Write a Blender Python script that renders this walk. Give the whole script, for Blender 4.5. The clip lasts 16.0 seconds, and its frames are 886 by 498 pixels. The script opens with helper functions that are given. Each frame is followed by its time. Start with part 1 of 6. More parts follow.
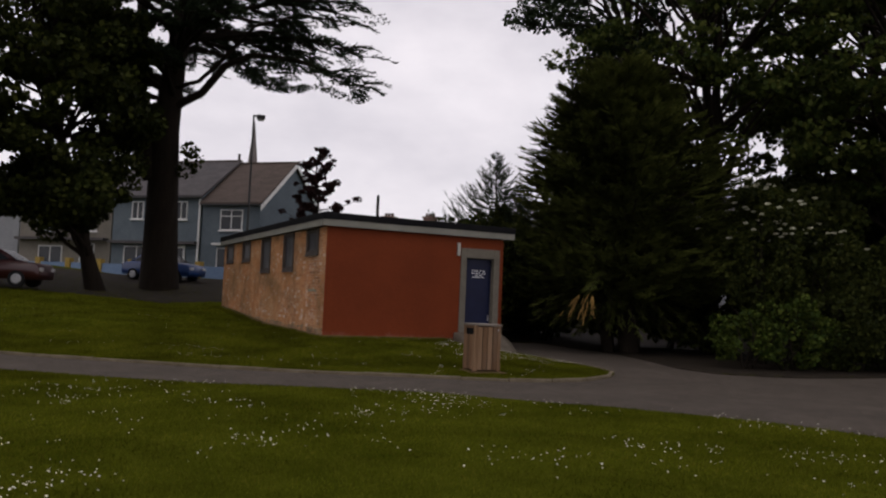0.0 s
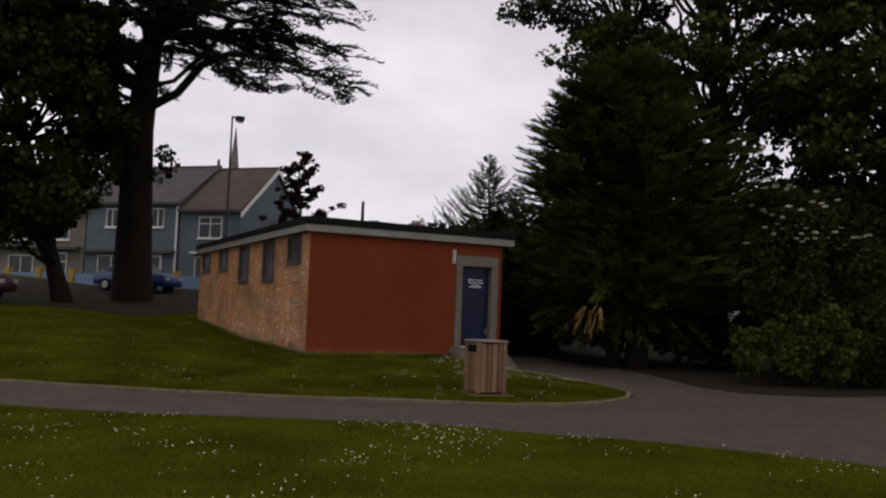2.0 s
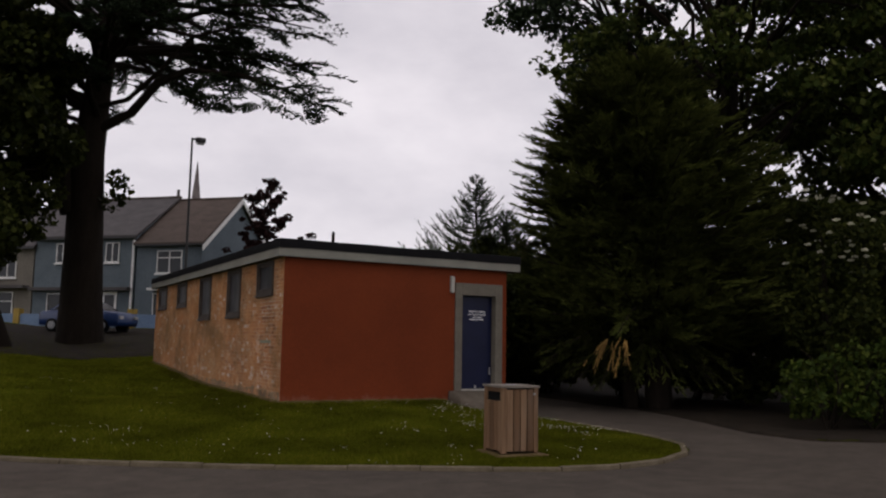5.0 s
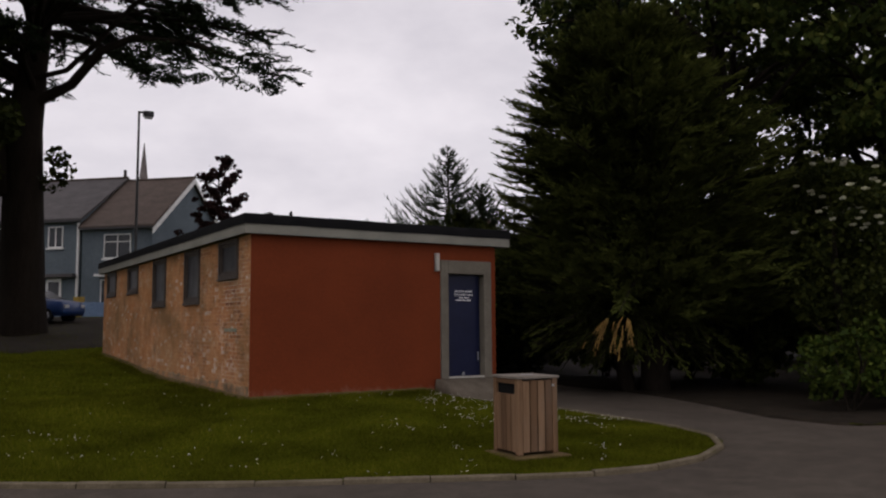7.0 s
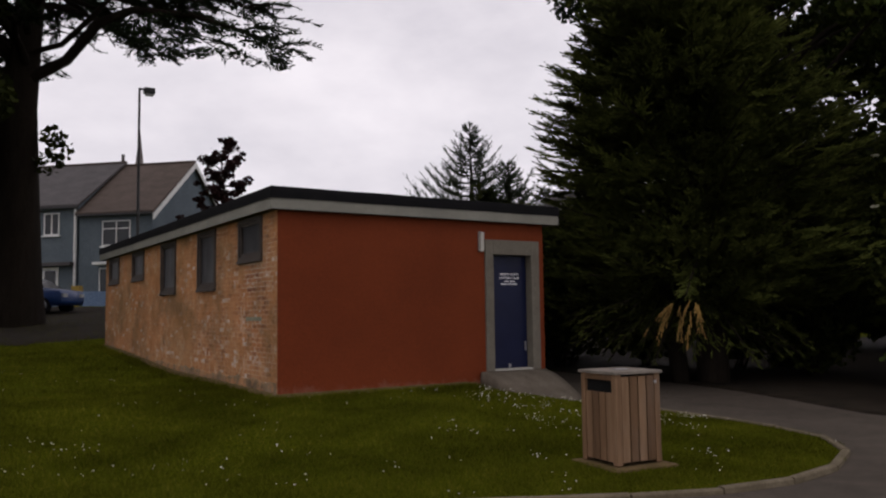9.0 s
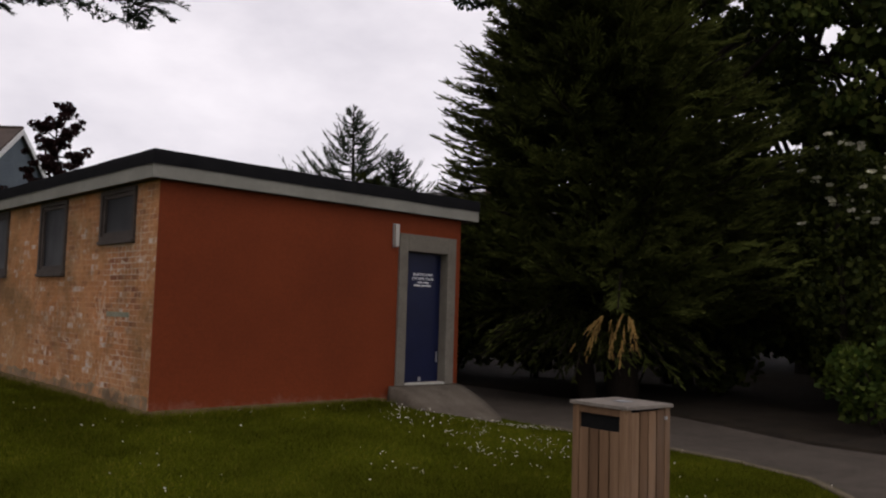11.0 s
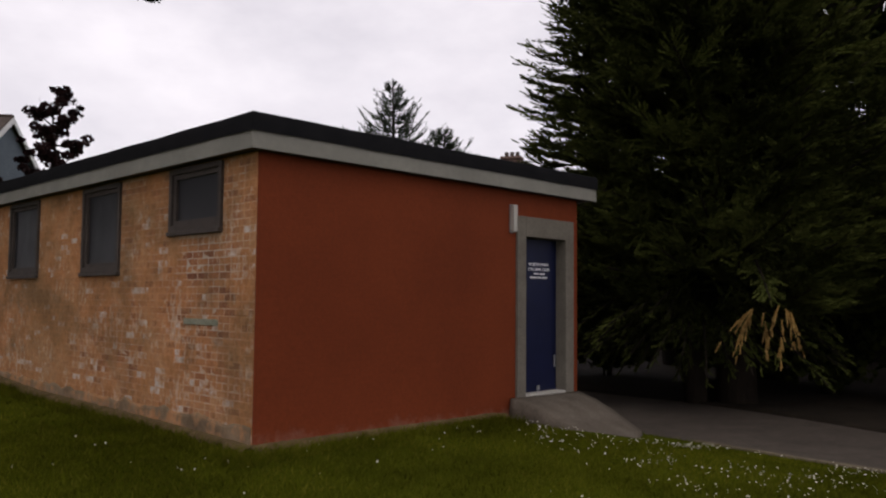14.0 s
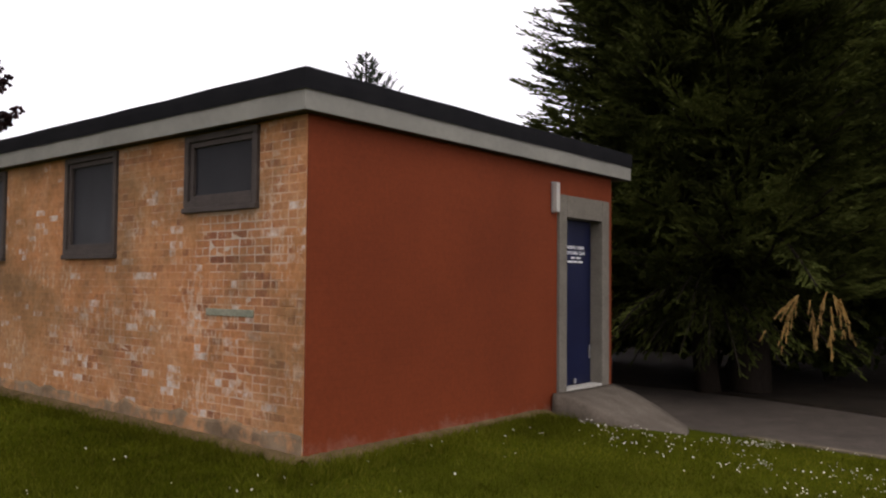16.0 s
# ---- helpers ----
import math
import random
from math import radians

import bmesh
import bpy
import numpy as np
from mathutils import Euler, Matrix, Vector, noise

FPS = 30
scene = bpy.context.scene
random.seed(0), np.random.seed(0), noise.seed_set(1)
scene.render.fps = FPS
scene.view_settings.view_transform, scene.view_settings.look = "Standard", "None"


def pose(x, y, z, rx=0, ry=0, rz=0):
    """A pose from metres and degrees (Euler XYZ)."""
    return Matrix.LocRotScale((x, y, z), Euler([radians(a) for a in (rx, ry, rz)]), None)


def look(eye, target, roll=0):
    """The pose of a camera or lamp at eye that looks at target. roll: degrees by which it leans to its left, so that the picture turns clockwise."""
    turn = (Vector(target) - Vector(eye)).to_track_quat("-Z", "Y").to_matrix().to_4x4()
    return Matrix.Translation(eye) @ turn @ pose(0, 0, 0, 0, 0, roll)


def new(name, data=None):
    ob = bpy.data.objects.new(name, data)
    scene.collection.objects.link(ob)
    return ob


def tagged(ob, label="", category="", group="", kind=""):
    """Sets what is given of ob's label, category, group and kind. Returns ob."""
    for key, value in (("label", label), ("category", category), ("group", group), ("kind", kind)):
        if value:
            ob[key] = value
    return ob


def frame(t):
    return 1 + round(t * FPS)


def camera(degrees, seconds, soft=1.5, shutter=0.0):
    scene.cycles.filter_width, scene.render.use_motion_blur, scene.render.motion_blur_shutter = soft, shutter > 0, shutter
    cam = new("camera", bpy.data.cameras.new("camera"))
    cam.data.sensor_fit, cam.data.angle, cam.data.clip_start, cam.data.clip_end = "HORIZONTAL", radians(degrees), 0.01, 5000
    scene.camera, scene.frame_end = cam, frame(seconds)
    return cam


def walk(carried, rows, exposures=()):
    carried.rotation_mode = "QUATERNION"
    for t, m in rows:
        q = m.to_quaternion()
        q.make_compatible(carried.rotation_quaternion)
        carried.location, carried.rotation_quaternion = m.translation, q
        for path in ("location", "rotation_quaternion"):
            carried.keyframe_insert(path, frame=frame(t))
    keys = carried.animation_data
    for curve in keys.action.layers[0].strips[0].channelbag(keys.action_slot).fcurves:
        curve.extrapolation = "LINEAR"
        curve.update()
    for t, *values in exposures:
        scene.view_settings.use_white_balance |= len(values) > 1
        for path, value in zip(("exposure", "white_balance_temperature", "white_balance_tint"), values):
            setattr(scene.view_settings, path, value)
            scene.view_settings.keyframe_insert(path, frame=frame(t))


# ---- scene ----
cam = camera(55.8, 16.0, soft=2.2)
PATH = [
    (0, (-0.573, 0.018, 1.424), (0.289, 1.819, 1.545), 2.4),
    (0.5, (-0.477, 0.426, 1.444), (0.417, 2.208, 1.599), 1.0),
    (1, (-0.393, 0.825, 1.475), (0.498, 2.606, 1.661), 1.4),
    (1.5, (-0.161, 1.37, 1.488), (0.699, 3.168, 1.662), 1.1),
    (2, (0.008, 1.856, 1.51), (0.904, 3.638, 1.652), 2.1),
    (2.5, (0.1, 2.305, 1.53), (1.054, 4.045, 1.779), 2.4),
    (3, (0.255, 2.786, 1.518), (1.184, 4.538, 1.78), 0.6),
    (3.5, (0.417, 3.2, 1.532), (1.343, 4.96, 1.738), 0.1),
    (4, (0.58, 3.745, 1.511), (1.496, 5.507, 1.745), 0.4),
    (4.2, (0.62, 3.999, 1.51), (1.563, 5.747, 1.744), 0.5),
    (6.3, (0.949, 6.023, 1.614), (1.924, 7.761, 1.786), 1.4),
    (6.5, (0.973, 6.199, 1.609), (1.939, 7.945, 1.746), 0.8),
    (7, (1.108, 6.708, 1.612), (2.17, 8.392, 1.791), -0.4),
    (7.5, (1.085, 7.214, 1.622), (2.192, 8.867, 1.828), 0.3),
    (8, (1.241, 7.745, 1.602), (2.275, 9.451, 1.758), -0.4),
    (8.2, (1.263, 7.914, 1.596), (2.281, 9.63, 1.726), -1.1),
    (10.3, (1.492, 10.23, 1.654), (2.69, 11.82, 1.846), -0.7),
    (10.5, (1.593, 10.515, 1.7), (2.817, 12.095, 1.785), -0.2),
    (11, (1.542, 11.029, 1.688), (2.916, 12.474, 1.838), 1.7),
    (11.5, (1.533, 11.563, 1.625), (2.904, 13.009, 1.8), -0.4),
    (12, (1.578, 12.01, 1.701), (2.964, 13.436, 1.915), 0.6),
    (12.5, (1.519, 12.451, 1.713), (2.928, 13.864, 1.853), 0.5),
    (13, (1.59, 12.911, 1.711), (3.053, 14.26, 1.913), -1.0),
    (13.5, (1.577, 13.467, 1.712), (3.004, 14.854, 1.908), -0.2),
    (14, (1.634, 13.855, 1.777), (3.041, 15.271, 1.9), 0.5),
    (14.5, (1.685, 14.294, 1.782), (3.037, 15.764, 1.881), 1.8),
    (15, (1.574, 14.716, 1.78), (2.934, 16.183, 1.796), 0.6),
    (15.5, (1.498, 15.152, 1.734), (2.955, 16.513, 1.89), 1.2),
    (16, (1.477, 15.545, 1.806), (3.007, 16.83, 1.89), 0.5),
]
EXPOSURES = [(0.0, 0.0), (4.0, -0.08), (8.0, 0.0), (11.0, 0.12), (12.5, 0.15), (14.5, 0.2), (15.0, 0.32), (15.5, 0.55), (16.0, 0.88)]
walk(cam, [(t, look(eye, target, roll)) for t, eye, target, roll in PATH], EXPOSURES)

# ---- world, sun, exposure ----
world = bpy.data.worlds.new("overcast_sky")
scene.world = world
world.use_nodes = True
wn, wl = world.node_tree.nodes, world.node_tree.links
wn.clear()
w_out = wn.new("ShaderNodeOutputWorld")
w_bg = wn.new("ShaderNodeBackground")
w_bg.inputs["Strength"].default_value = 0.1
w_sky = wn.new("ShaderNodeTexSky")
w_sky.sky_type = "NISHITA"
w_sky.sun_disc = False
w_sky.sun_elevation = radians(48)
w_sky.sun_rotation = radians(200)
w_co = wn.new("ShaderNodeTexCoord")
w_map = wn.new("ShaderNodeMapping")
w_map.inputs["Scale"].default_value = (2.2, 2.2, 4.5)
w_noise = wn.new("ShaderNodeTexNoise")
w_noise.inputs["Scale"].default_value = 1.6
w_noise.inputs["Detail"].default_value = 6
w_noise.inputs["Roughness"].default_value = 0.55
w_ramp = wn.new("ShaderNodeValToRGB")
w_ramp.color_ramp.elements[0].position = 0.32
w_ramp.color_ramp.elements[0].color = (6.6, 6.2, 6.8, 1)
w_ramp.color_ramp.elements[1].position = 0.68
w_ramp.color_ramp.elements[1].color = (9.4, 8.8, 9.3, 1)
w_mix = wn.new("ShaderNodeMixRGB")
w_mix.inputs["Fac"].default_value = 0.95
wl.new(w_co.outputs["Generated"], w_map.inputs["Vector"])
wl.new(w_map.outputs["Vector"], w_noise.inputs["Vector"])
wl.new(w_noise.outputs["Fac"], w_ramp.inputs["Fac"])
wl.new(w_sky.outputs["Color"], w_mix.inputs["Color1"])
wl.new(w_ramp.outputs["Color"], w_mix.inputs["Color2"])
wl.new(w_mix.outputs["Color"], w_bg.inputs["Color"])
wl.new(w_bg.outputs["Background"], w_out.inputs["Surface"])
sun_data = bpy.data.lights.new("sun", "SUN")
sun_data.energy = 0.25
sun_data.angle = radians(30)
sun_data.color = (1.0, 0.95, 0.88)
sun = new("sun", sun_data)
sun.matrix_world = look((-20, -30, 50), (0, 0, 0))

# ---- materials ----


def mat(name, build):
    m = bpy.data.materials.new(name)
    m.use_nodes = True
    nt = m.node_tree
    build(nt, nt.nodes["Principled BSDF"])
    return m


def node(nt, kind, **inputs):
    n = nt.nodes.new(kind)
    for k, v in inputs.items():
        n.inputs[k.replace("_", " ")].default_value = v
    return n


def noise_tex(nt, scale, detail=4.0, rough=0.55, stretch=None, local=False):
    co = nt.nodes.new("ShaderNodeTexCoord") if local else nt.nodes.new("ShaderNodeNewGeometry")
    src = co.outputs["Object"] if local else co.outputs["Position"]
    if stretch:
        mp = nt.nodes.new("ShaderNodeMapping")
        mp.inputs["Scale"].default_value = stretch
        nt.links.new(src, mp.inputs["Vector"])
        src = mp.outputs["Vector"]
    n = node(nt, "ShaderNodeTexNoise", Scale=scale, Detail=detail, Roughness=rough)
    nt.links.new(src, n.inputs["Vector"])
    return n.outputs["Fac"]


def ramp(nt, fac, *stops):
    r = nt.nodes.new("ShaderNodeValToRGB")
    el = r.color_ramp.elements
    while len(el) < len(stops):
        el.new(0.5)
    for e, (p, c) in zip(el, stops):
        e.position = p
        e.color = (*c, 1) if len(c) == 3 else c
    nt.links.new(fac, r.inputs["Fac"])
    return r.outputs["Color"]


def mix(nt, fac, a, b, mode="MIX"):
    m = nt.nodes.new("ShaderNodeMixRGB")
    m.blend_type = mode
    for key, v in (("Fac", fac), ("Color1", a), ("Color2", b)):
        if isinstance(v, (int, float)):
            m.inputs[key].default_value = v
        elif isinstance(v, tuple):
            m.inputs[key].default_value = (*v, 1)
        else:
            nt.links.new(v, m.inputs[key])
    return m.outputs["Color"]


def bump(nt, bsdf, height, strength=0.4, distance=0.01):
    b = node(nt, "ShaderNodeBump", Strength=strength, Distance=distance)
    nt.links.new(height, b.inputs["Height"])
    nt.links.new(b.outputs["Normal"], bsdf.inputs["Normal"])


def plain(name, c1, c2, scale=8.0, rough=0.8, metal=0.0, fine=60.0, bumps=0.3, depth=0.004, stretch=None, local=False, low=0.72, high=1.12):
    """A surface of two tones at two scales, with a fine relief."""
    def build(nt, b):
        big = noise_tex(nt, scale, 5, 0.6, stretch, local)
        small = noise_tex(nt, fine, 3, 0.6, stretch, local)
        col = ramp(nt, big, (0.3, c1), (0.7, c2))
        shade = ramp(nt, small, (0.25, (low, low, low)), (0.75, (high, high, high)))
        nt.links.new(mix(nt, 1.0, col, shade, "MULTIPLY"), b.inputs["Base Color"])
        b.inputs["Roughness"].default_value = rough
        b.inputs["Specular IOR Level"].default_value = 0.1 if rough > 0.65 else 0.25
        b.inputs["Metallic"].default_value = metal
        bump(nt, b, small, bumps, depth)
    return mat(name, build)


def leafy(name, c1, c2, c3, scale=1.2, rough=0.6, trans=0.25, gloss=0.06, lo=0.65, hi=1.25):
    """Leaves: a tone per leaf, patches through the crown, some light let through."""
    def build(nt, b):
        geo = nt.nodes.new("ShaderNodeNewGeometry")
        rnd = ramp(nt, geo.outputs["Random Per Island"], (0.0, c1), (0.55, c2), (1.0, c3))
        patch = ramp(nt, noise_tex(nt, scale, 2), (0.36, (lo, lo, lo)), (0.66, (hi, hi, hi * 0.96)))
        col = mix(nt, 1.0, rnd, patch, "MULTIPLY")
        nt.links.new(col, b.inputs["Base Color"])
        b.inputs["Roughness"].default_value = rough
        b.inputs["Specular IOR Level"].default_value = gloss
        tr = nt.nodes.new("ShaderNodeBsdfTranslucent")
        nt.links.new(col, tr.inputs["Color"])
        mx = nt.nodes.new("ShaderNodeMixShader")
        mx.inputs["Fac"].default_value = trans
        out = nt.nodes["Material Output"]
        nt.links.new(b.outputs["BSDF"], mx.inputs[1])
        nt.links.new(tr.outputs["BSDF"], mx.inputs[2])
        nt.links.new(mx.outputs["Shader"], out.inputs["Surface"])
    return mat(name, build)


def bark(name, c1, c2):
    def build(nt, b):
        n = noise_tex(nt, 5.0, 6, 0.65, (1, 1, 0.22))
        f = noise_tex(nt, 30.0, 4, 0.6, (1, 1, 0.3))
        nt.links.new(mix(nt, 0.5, ramp(nt, n, (0.3, c1), (0.7, c2)), ramp(nt, f, (0.3, c1), (0.7, c2))), b.inputs["Base Color"])
        b.inputs["Roughness"].default_value = 0.95
        b.inputs["Specular IOR Level"].default_value = 0.05
        bump(nt, b, n, 0.9, 0.05)
    return mat(name, build)


def ground_build(nt, b):
    big = noise_tex(nt, 0.35, 4)
    mid = noise_tex(nt, 2.3, 5, 0.65)
    fine = noise_tex(nt, 45, 4, 0.7)
    a = ramp(nt, big, (0.3, (0.048, 0.056, 0.005)), (0.7, (0.074, 0.083, 0.009)))
    c = ramp(nt, mid, (0.3, (0.75, 0.8, 0.7)), (0.72, (1.25, 1.2, 1.15)))
    d = ramp(nt, fine, (0.25, (0.5, 0.55, 0.5)), (0.75, (1.35, 1.3, 1.2)))
    nt.links.new(mix(nt, 1.0, mix(nt, 1.0, a, c, "MULTIPLY"), d, "MULTIPLY"), b.inputs["Base Color"])
    b.inputs["Roughness"].default_value = 0.95
    b.inputs["Specular IOR Level"].default_value = 0.0
    bump(nt, b, fine, 0.8, 0.03)


def asphalt_build(nt, b):
    grit = node(nt, "ShaderNodeTexVoronoi", Scale=140.0)
    geo = nt.nodes.new("ShaderNodeNewGeometry")
    nt.links.new(geo.outputs["Position"], grit.inputs["Vector"])
    patch = noise_tex(nt, 0.8, 5, 0.65)
    stain = noise_tex(nt, 4.0, 5, 0.7)
    a = ramp(nt, patch, (0.3, (0.050, 0.040, 0.031)), (0.7, (0.074, 0.060, 0.047)))
    s = ramp(nt, stain, (0.3, (0.75, 0.75, 0.73)), (0.7, (1.15, 1.15, 1.15)))
    g = ramp(nt, grit.outputs["Distance"], (0.0, (0.7, 0.7, 0.7)), (0.7, (1.3, 1.3, 1.3)))
    nt.links.new(mix(nt, 1.0, mix(nt, 1.0, a, s, "MULTIPLY"), g, "MULTIPLY"), b.inputs["Base Color"])
    b.inputs["Roughness"].default_value = 0.9
    b.inputs["Specular IOR Level"].default_value = 0.2
    bump(nt, b, grit.outputs["Distance"], 0.5, 0.006)


def wall_paint(nt):
    """The old ochre paint that still covers much of the side wall, joints and all."""
    p = ramp(nt, noise_tex(nt, 2.4, 6, 0.7), (0.25, (0.36, 0.155, 0.058)), (0.5, (0.50, 0.245, 0.105)), (0.75, (0.57, 0.34, 0.185)))
    tint = ramp(nt, noise_tex(nt, 0.7, 4, 0.6), (0.3, (0.85, 0.9, 0.9)), (0.7, (1.1, 1.0, 0.95)))
    return mix(nt, 1.0, p, tint, "MULTIPLY")


def wall_coat(nt, each):
    """Where that paint holds: in broad patches with ragged edges."""
    wear = mix(nt, 0.35, noise_tex(nt, 0.75, 7, 0.7), noise_tex(nt, 11, 5, 0.7))
    if each:
        wear = mix(nt, 0.10, wear, each)
    geo = nt.nodes.new("ShaderNodeNewGeometry")
    sep = nt.nodes.new("ShaderNodeSeparateXYZ")
    nt.links.new(geo.outputs["Position"], sep.inputs["Vector"])
    near = nt.nodes.new("ShaderNodeMapRange")
    for key, v in (("From Min", 21.5), ("From Max", 27.0), ("To Min", -0.02), ("To Max", 0.11)):
        near.inputs[key].default_value = v
    nt.links.new(sep.outputs["Y"], near.inputs["Value"])
    wear = mix(nt, 1.0, wear, near.outputs["Result"], "ADD")
    return ramp(nt, wear, (0.40, (0, 0, 0)), (0.54, (1, 1, 1)))


def wall_stains(nt, col):
    """Pale flaked flecks, and dark weather stains."""
    fleck = ramp(nt, mix(nt, 0.5, noise_tex(nt, 1.6, 5, 0.7), noise_tex(nt, 12, 4, 0.6, (1, 1.7, 0.8))), (0.54, (0, 0, 0)), (0.61, (0.6, 0.6, 0.6)))
    col = mix(nt, fleck, col, (0.64, 0.49, 0.35))
    grime = ramp(nt, noise_tex(nt, 0.65, 7, 0.72, (1, 1, 1.3)), (0.46, (0, 0, 0)), (0.64, (0.82, 0.82, 0.82)))
    return mix(nt, grime, col, (0.20, 0.120, 0.055))


def brick_build(nt, b):
    info = nt.nodes.new("ShaderNodeObjectInfo")
    geo = nt.nodes.new("ShaderNodeNewGeometry")
    # one random number a brick, both for single bricks and for the joined ones
    add = nt.nodes.new("ShaderNodeMath")
    add.operation = "ADD"
    nt.links.new(info.outputs["Random"], add.inputs[0])
    nt.links.new(geo.outputs["Random Per Island"], add.inputs[1])
    fr = nt.nodes.new("ShaderNodeMath")
    fr.operation = "FRACT"
    nt.links.new(add.outputs[0], fr.inputs[0])
    body = ramp(nt, fr.outputs[0], (0.0, (0.19, 0.075, 0.042)), (0.22, (0.36, 0.145, 0.066)), (0.6, (0.47, 0.205, 0.085)), (0.9, (0.36, 0.15, 0.075)))
    fine = noise_tex(nt, 16, 6, 0.72)
    col = mix(nt, wall_coat(nt, fr.outputs[0]), body, wall_paint(nt))
    # pale lime bloom on single bricks
    pick = ramp(nt, fr.outputs[0], (0.90, (0, 0, 0)), (0.93, (1, 1, 1)))
    lime = ramp(nt, noise_tex(nt, 7, 5, 0.7), (0.42, (0, 0, 0)), (0.58, (1, 1, 1)))
    col = mix(nt, mix(nt, 1.0, pick, lime, "MULTIPLY"), col, (0.64, 0.53, 0.44))
    col = wall_stains(nt, col)
    nt.links.new(mix(nt, 1.0, col, ramp(nt, fine, (0.2, (0.6, 0.6, 0.6)), (0.8, (1.15, 1.15, 1.15))), "MULTIPLY"), b.inputs["Base Color"])
    b.inputs["Roughness"].default_value = 0.9
    b.inputs["Specular IOR Level"].default_value = 0.2
    bump(nt, b, fine, 0.6, 0.006)


def red_paint_build(nt, b):
    # masonry paint over coarse brickwork
    geo = nt.nodes.new("ShaderNodeNewGeometry")
    mp = nt.nodes.new("ShaderNodeMapping")
    mp.inputs["Rotation"].default_value = (radians(90), 0, 0)
    nt.links.new(geo.outputs["Position"], mp.inputs["Vector"])
    br = nt.nodes.new("ShaderNodeTexBrick")
    br.inputs["Scale"].default_value = 1.0
    br.inputs["Brick Width"].default_value = 0.225
    br.inputs["Row Height"].default_value = 0.075
    br.inputs["Mortar Size"].default_value = 0.006
    br.inputs["Mortar Smooth"].default_value = 1.0
    br.inputs["Color1"].default_value = (1, 1, 1, 1)
    br.inputs["Color2"].default_value = (0.8, 0.8, 0.8, 1)
    br.inputs["Mortar"].default_value = (0, 0, 0, 1)
    nt.links.new(mp.outputs["Vector"], br.inputs["Vector"])
    big = noise_tex(nt, 0.7, 5, 0.6)
    fine = noise_tex(nt, 25, 4, 0.65)
    col = ramp(nt, big, (0.3, (0.134, 0.0275, 0.0088)), (0.7, (0.180, 0.0375, 0.0118)))
    shade = ramp(nt, br.outputs["Color"], (0.0, (0.975, 0.975, 0.975)), (1.0, (1.01, 1.01, 1.01)))
    fs = ramp(nt, fine, (0.25, (0.88, 0.88, 0.88)), (0.75, (1.1, 1.1, 1.1)))
    scuff = ramp(nt, noise_tex(nt, 1.7, 6, 0.75), (0.66, (0, 0, 0)), (0.8, (0.3, 0.3, 0.3)))
    col = mix(nt, scuff, col, (0.21, 0.075, 0.036))
    # paint scraped off in patches along the foot of the wall
    sep = nt.nodes.new("ShaderNodeSeparateXYZ")
    nt.links.new(geo.outputs["Position"], sep.inputs["Vector"])
    low = nt.nodes.new("ShaderNodeMapRange")
    for key, v in (("From Min", 0.28), ("From Max", 0.62), ("To Min", 0.42), ("To Max", 0.0)):
        low.inputs[key].default_value = v
    nt.links.new(sep.outputs["Z"], low.inputs["Value"])
    bare = nt.nodes.new("ShaderNodeMath")
    bare.operation = "ADD"
    nt.links.new(low.outputs["Result"], bare.inputs[0])
    nt.links.new(noise_tex(nt, 3.1, 7, 0.75), bare.inputs[1])
    col = mix(nt, ramp(nt, bare.outputs[0], (0.70, (0, 0, 0)), (0.92, (0.45, 0.45, 0.45))), col, (0.27, 0.15, 0.11))
    nt.links.new(mix(nt, 1.0, mix(nt, 1.0, col, shade, "MULTIPLY"), fs, "MULTIPLY"), b.inputs["Base Color"])
    b.inputs["Roughness"].default_value = 0.75
    b.inputs["Specular IOR Level"].default_value = 0.12
    bump(nt, b, mix(nt, 0.25, br.outputs["Color"], fine), 0.14, 0.006)


def wood_build(nt, b):
    g = noise_tex(nt, 14, 6, 0.65, (1, 1, 0.08), True)
    w = noise_tex(nt, 2.5, 5, 0.6, (1, 1, 0.4), True)
    info = nt.nodes.new("ShaderNodeObjectInfo")
    tone = ramp(nt, info.outputs["Random"], (0.0, (0.115, 0.066, 0.036)), (0.5, (0.175, 0.102, 0.056)), (1.0, (0.24, 0.148, 0.086)))
    col = mix(nt, 1.0, tone, ramp(nt, g, (0.25, (0.6, 0.58, 0.55)), (0.7, (1.2, 1.2, 1.2))), "MULTIPLY")
    col = mix(nt, ramp(nt, w, (0.5, (0, 0, 0)), (0.75, (0.25, 0.25, 0.25))), col, (0.20, 0.17, 0.145))
    nt.links.new(col, b.inputs["Base Color"])
    b.inputs["Roughness"].default_value = 0.8
    b.inputs["Specular IOR Level"].default_value = 0.15
    bump(nt, b, g, 0.5, 0.004)


def glass_build(nt, b):
    b.inputs["Base Color"].default_value = (0.02, 0.024, 0.028, 1)
    b.inputs["Roughness"].default_value = 0.12
    b.inputs["Specular IOR Level"].default_value = 0.3


def mesh_guard_build(nt, b):
    # dirty plastic sheet fixed over the pane
    s = noise_tex(nt, 3.0, 5, 0.6, (1, 1, 0.5))
    nt.links.new(ramp(nt, s, (0.3, (0.010, 0.010, 0.012)), (0.7, (0.026, 0.025, 0.027))), b.inputs["Base Color"])
    nt.links.new(ramp(nt, s, (0.3, (0.28, 0.28, 0.28)), (0.7, (0.5, 0.5, 0.5))), b.inputs["Roughness"])
    b.inputs["Specular IOR Level"].default_value = 0.3


def car_paint(name, c):
    def build(nt, b):
        b.inputs["Base Color"].default_value = (*c, 1)
        b.inputs["Roughness"].default_value = 0.4
        b.inputs["Coat Weight"].default_value = 0.15
        bump(nt, b, noise_tex(nt, 200, 2), 0.02, 0.001)
    return mat(name, build)


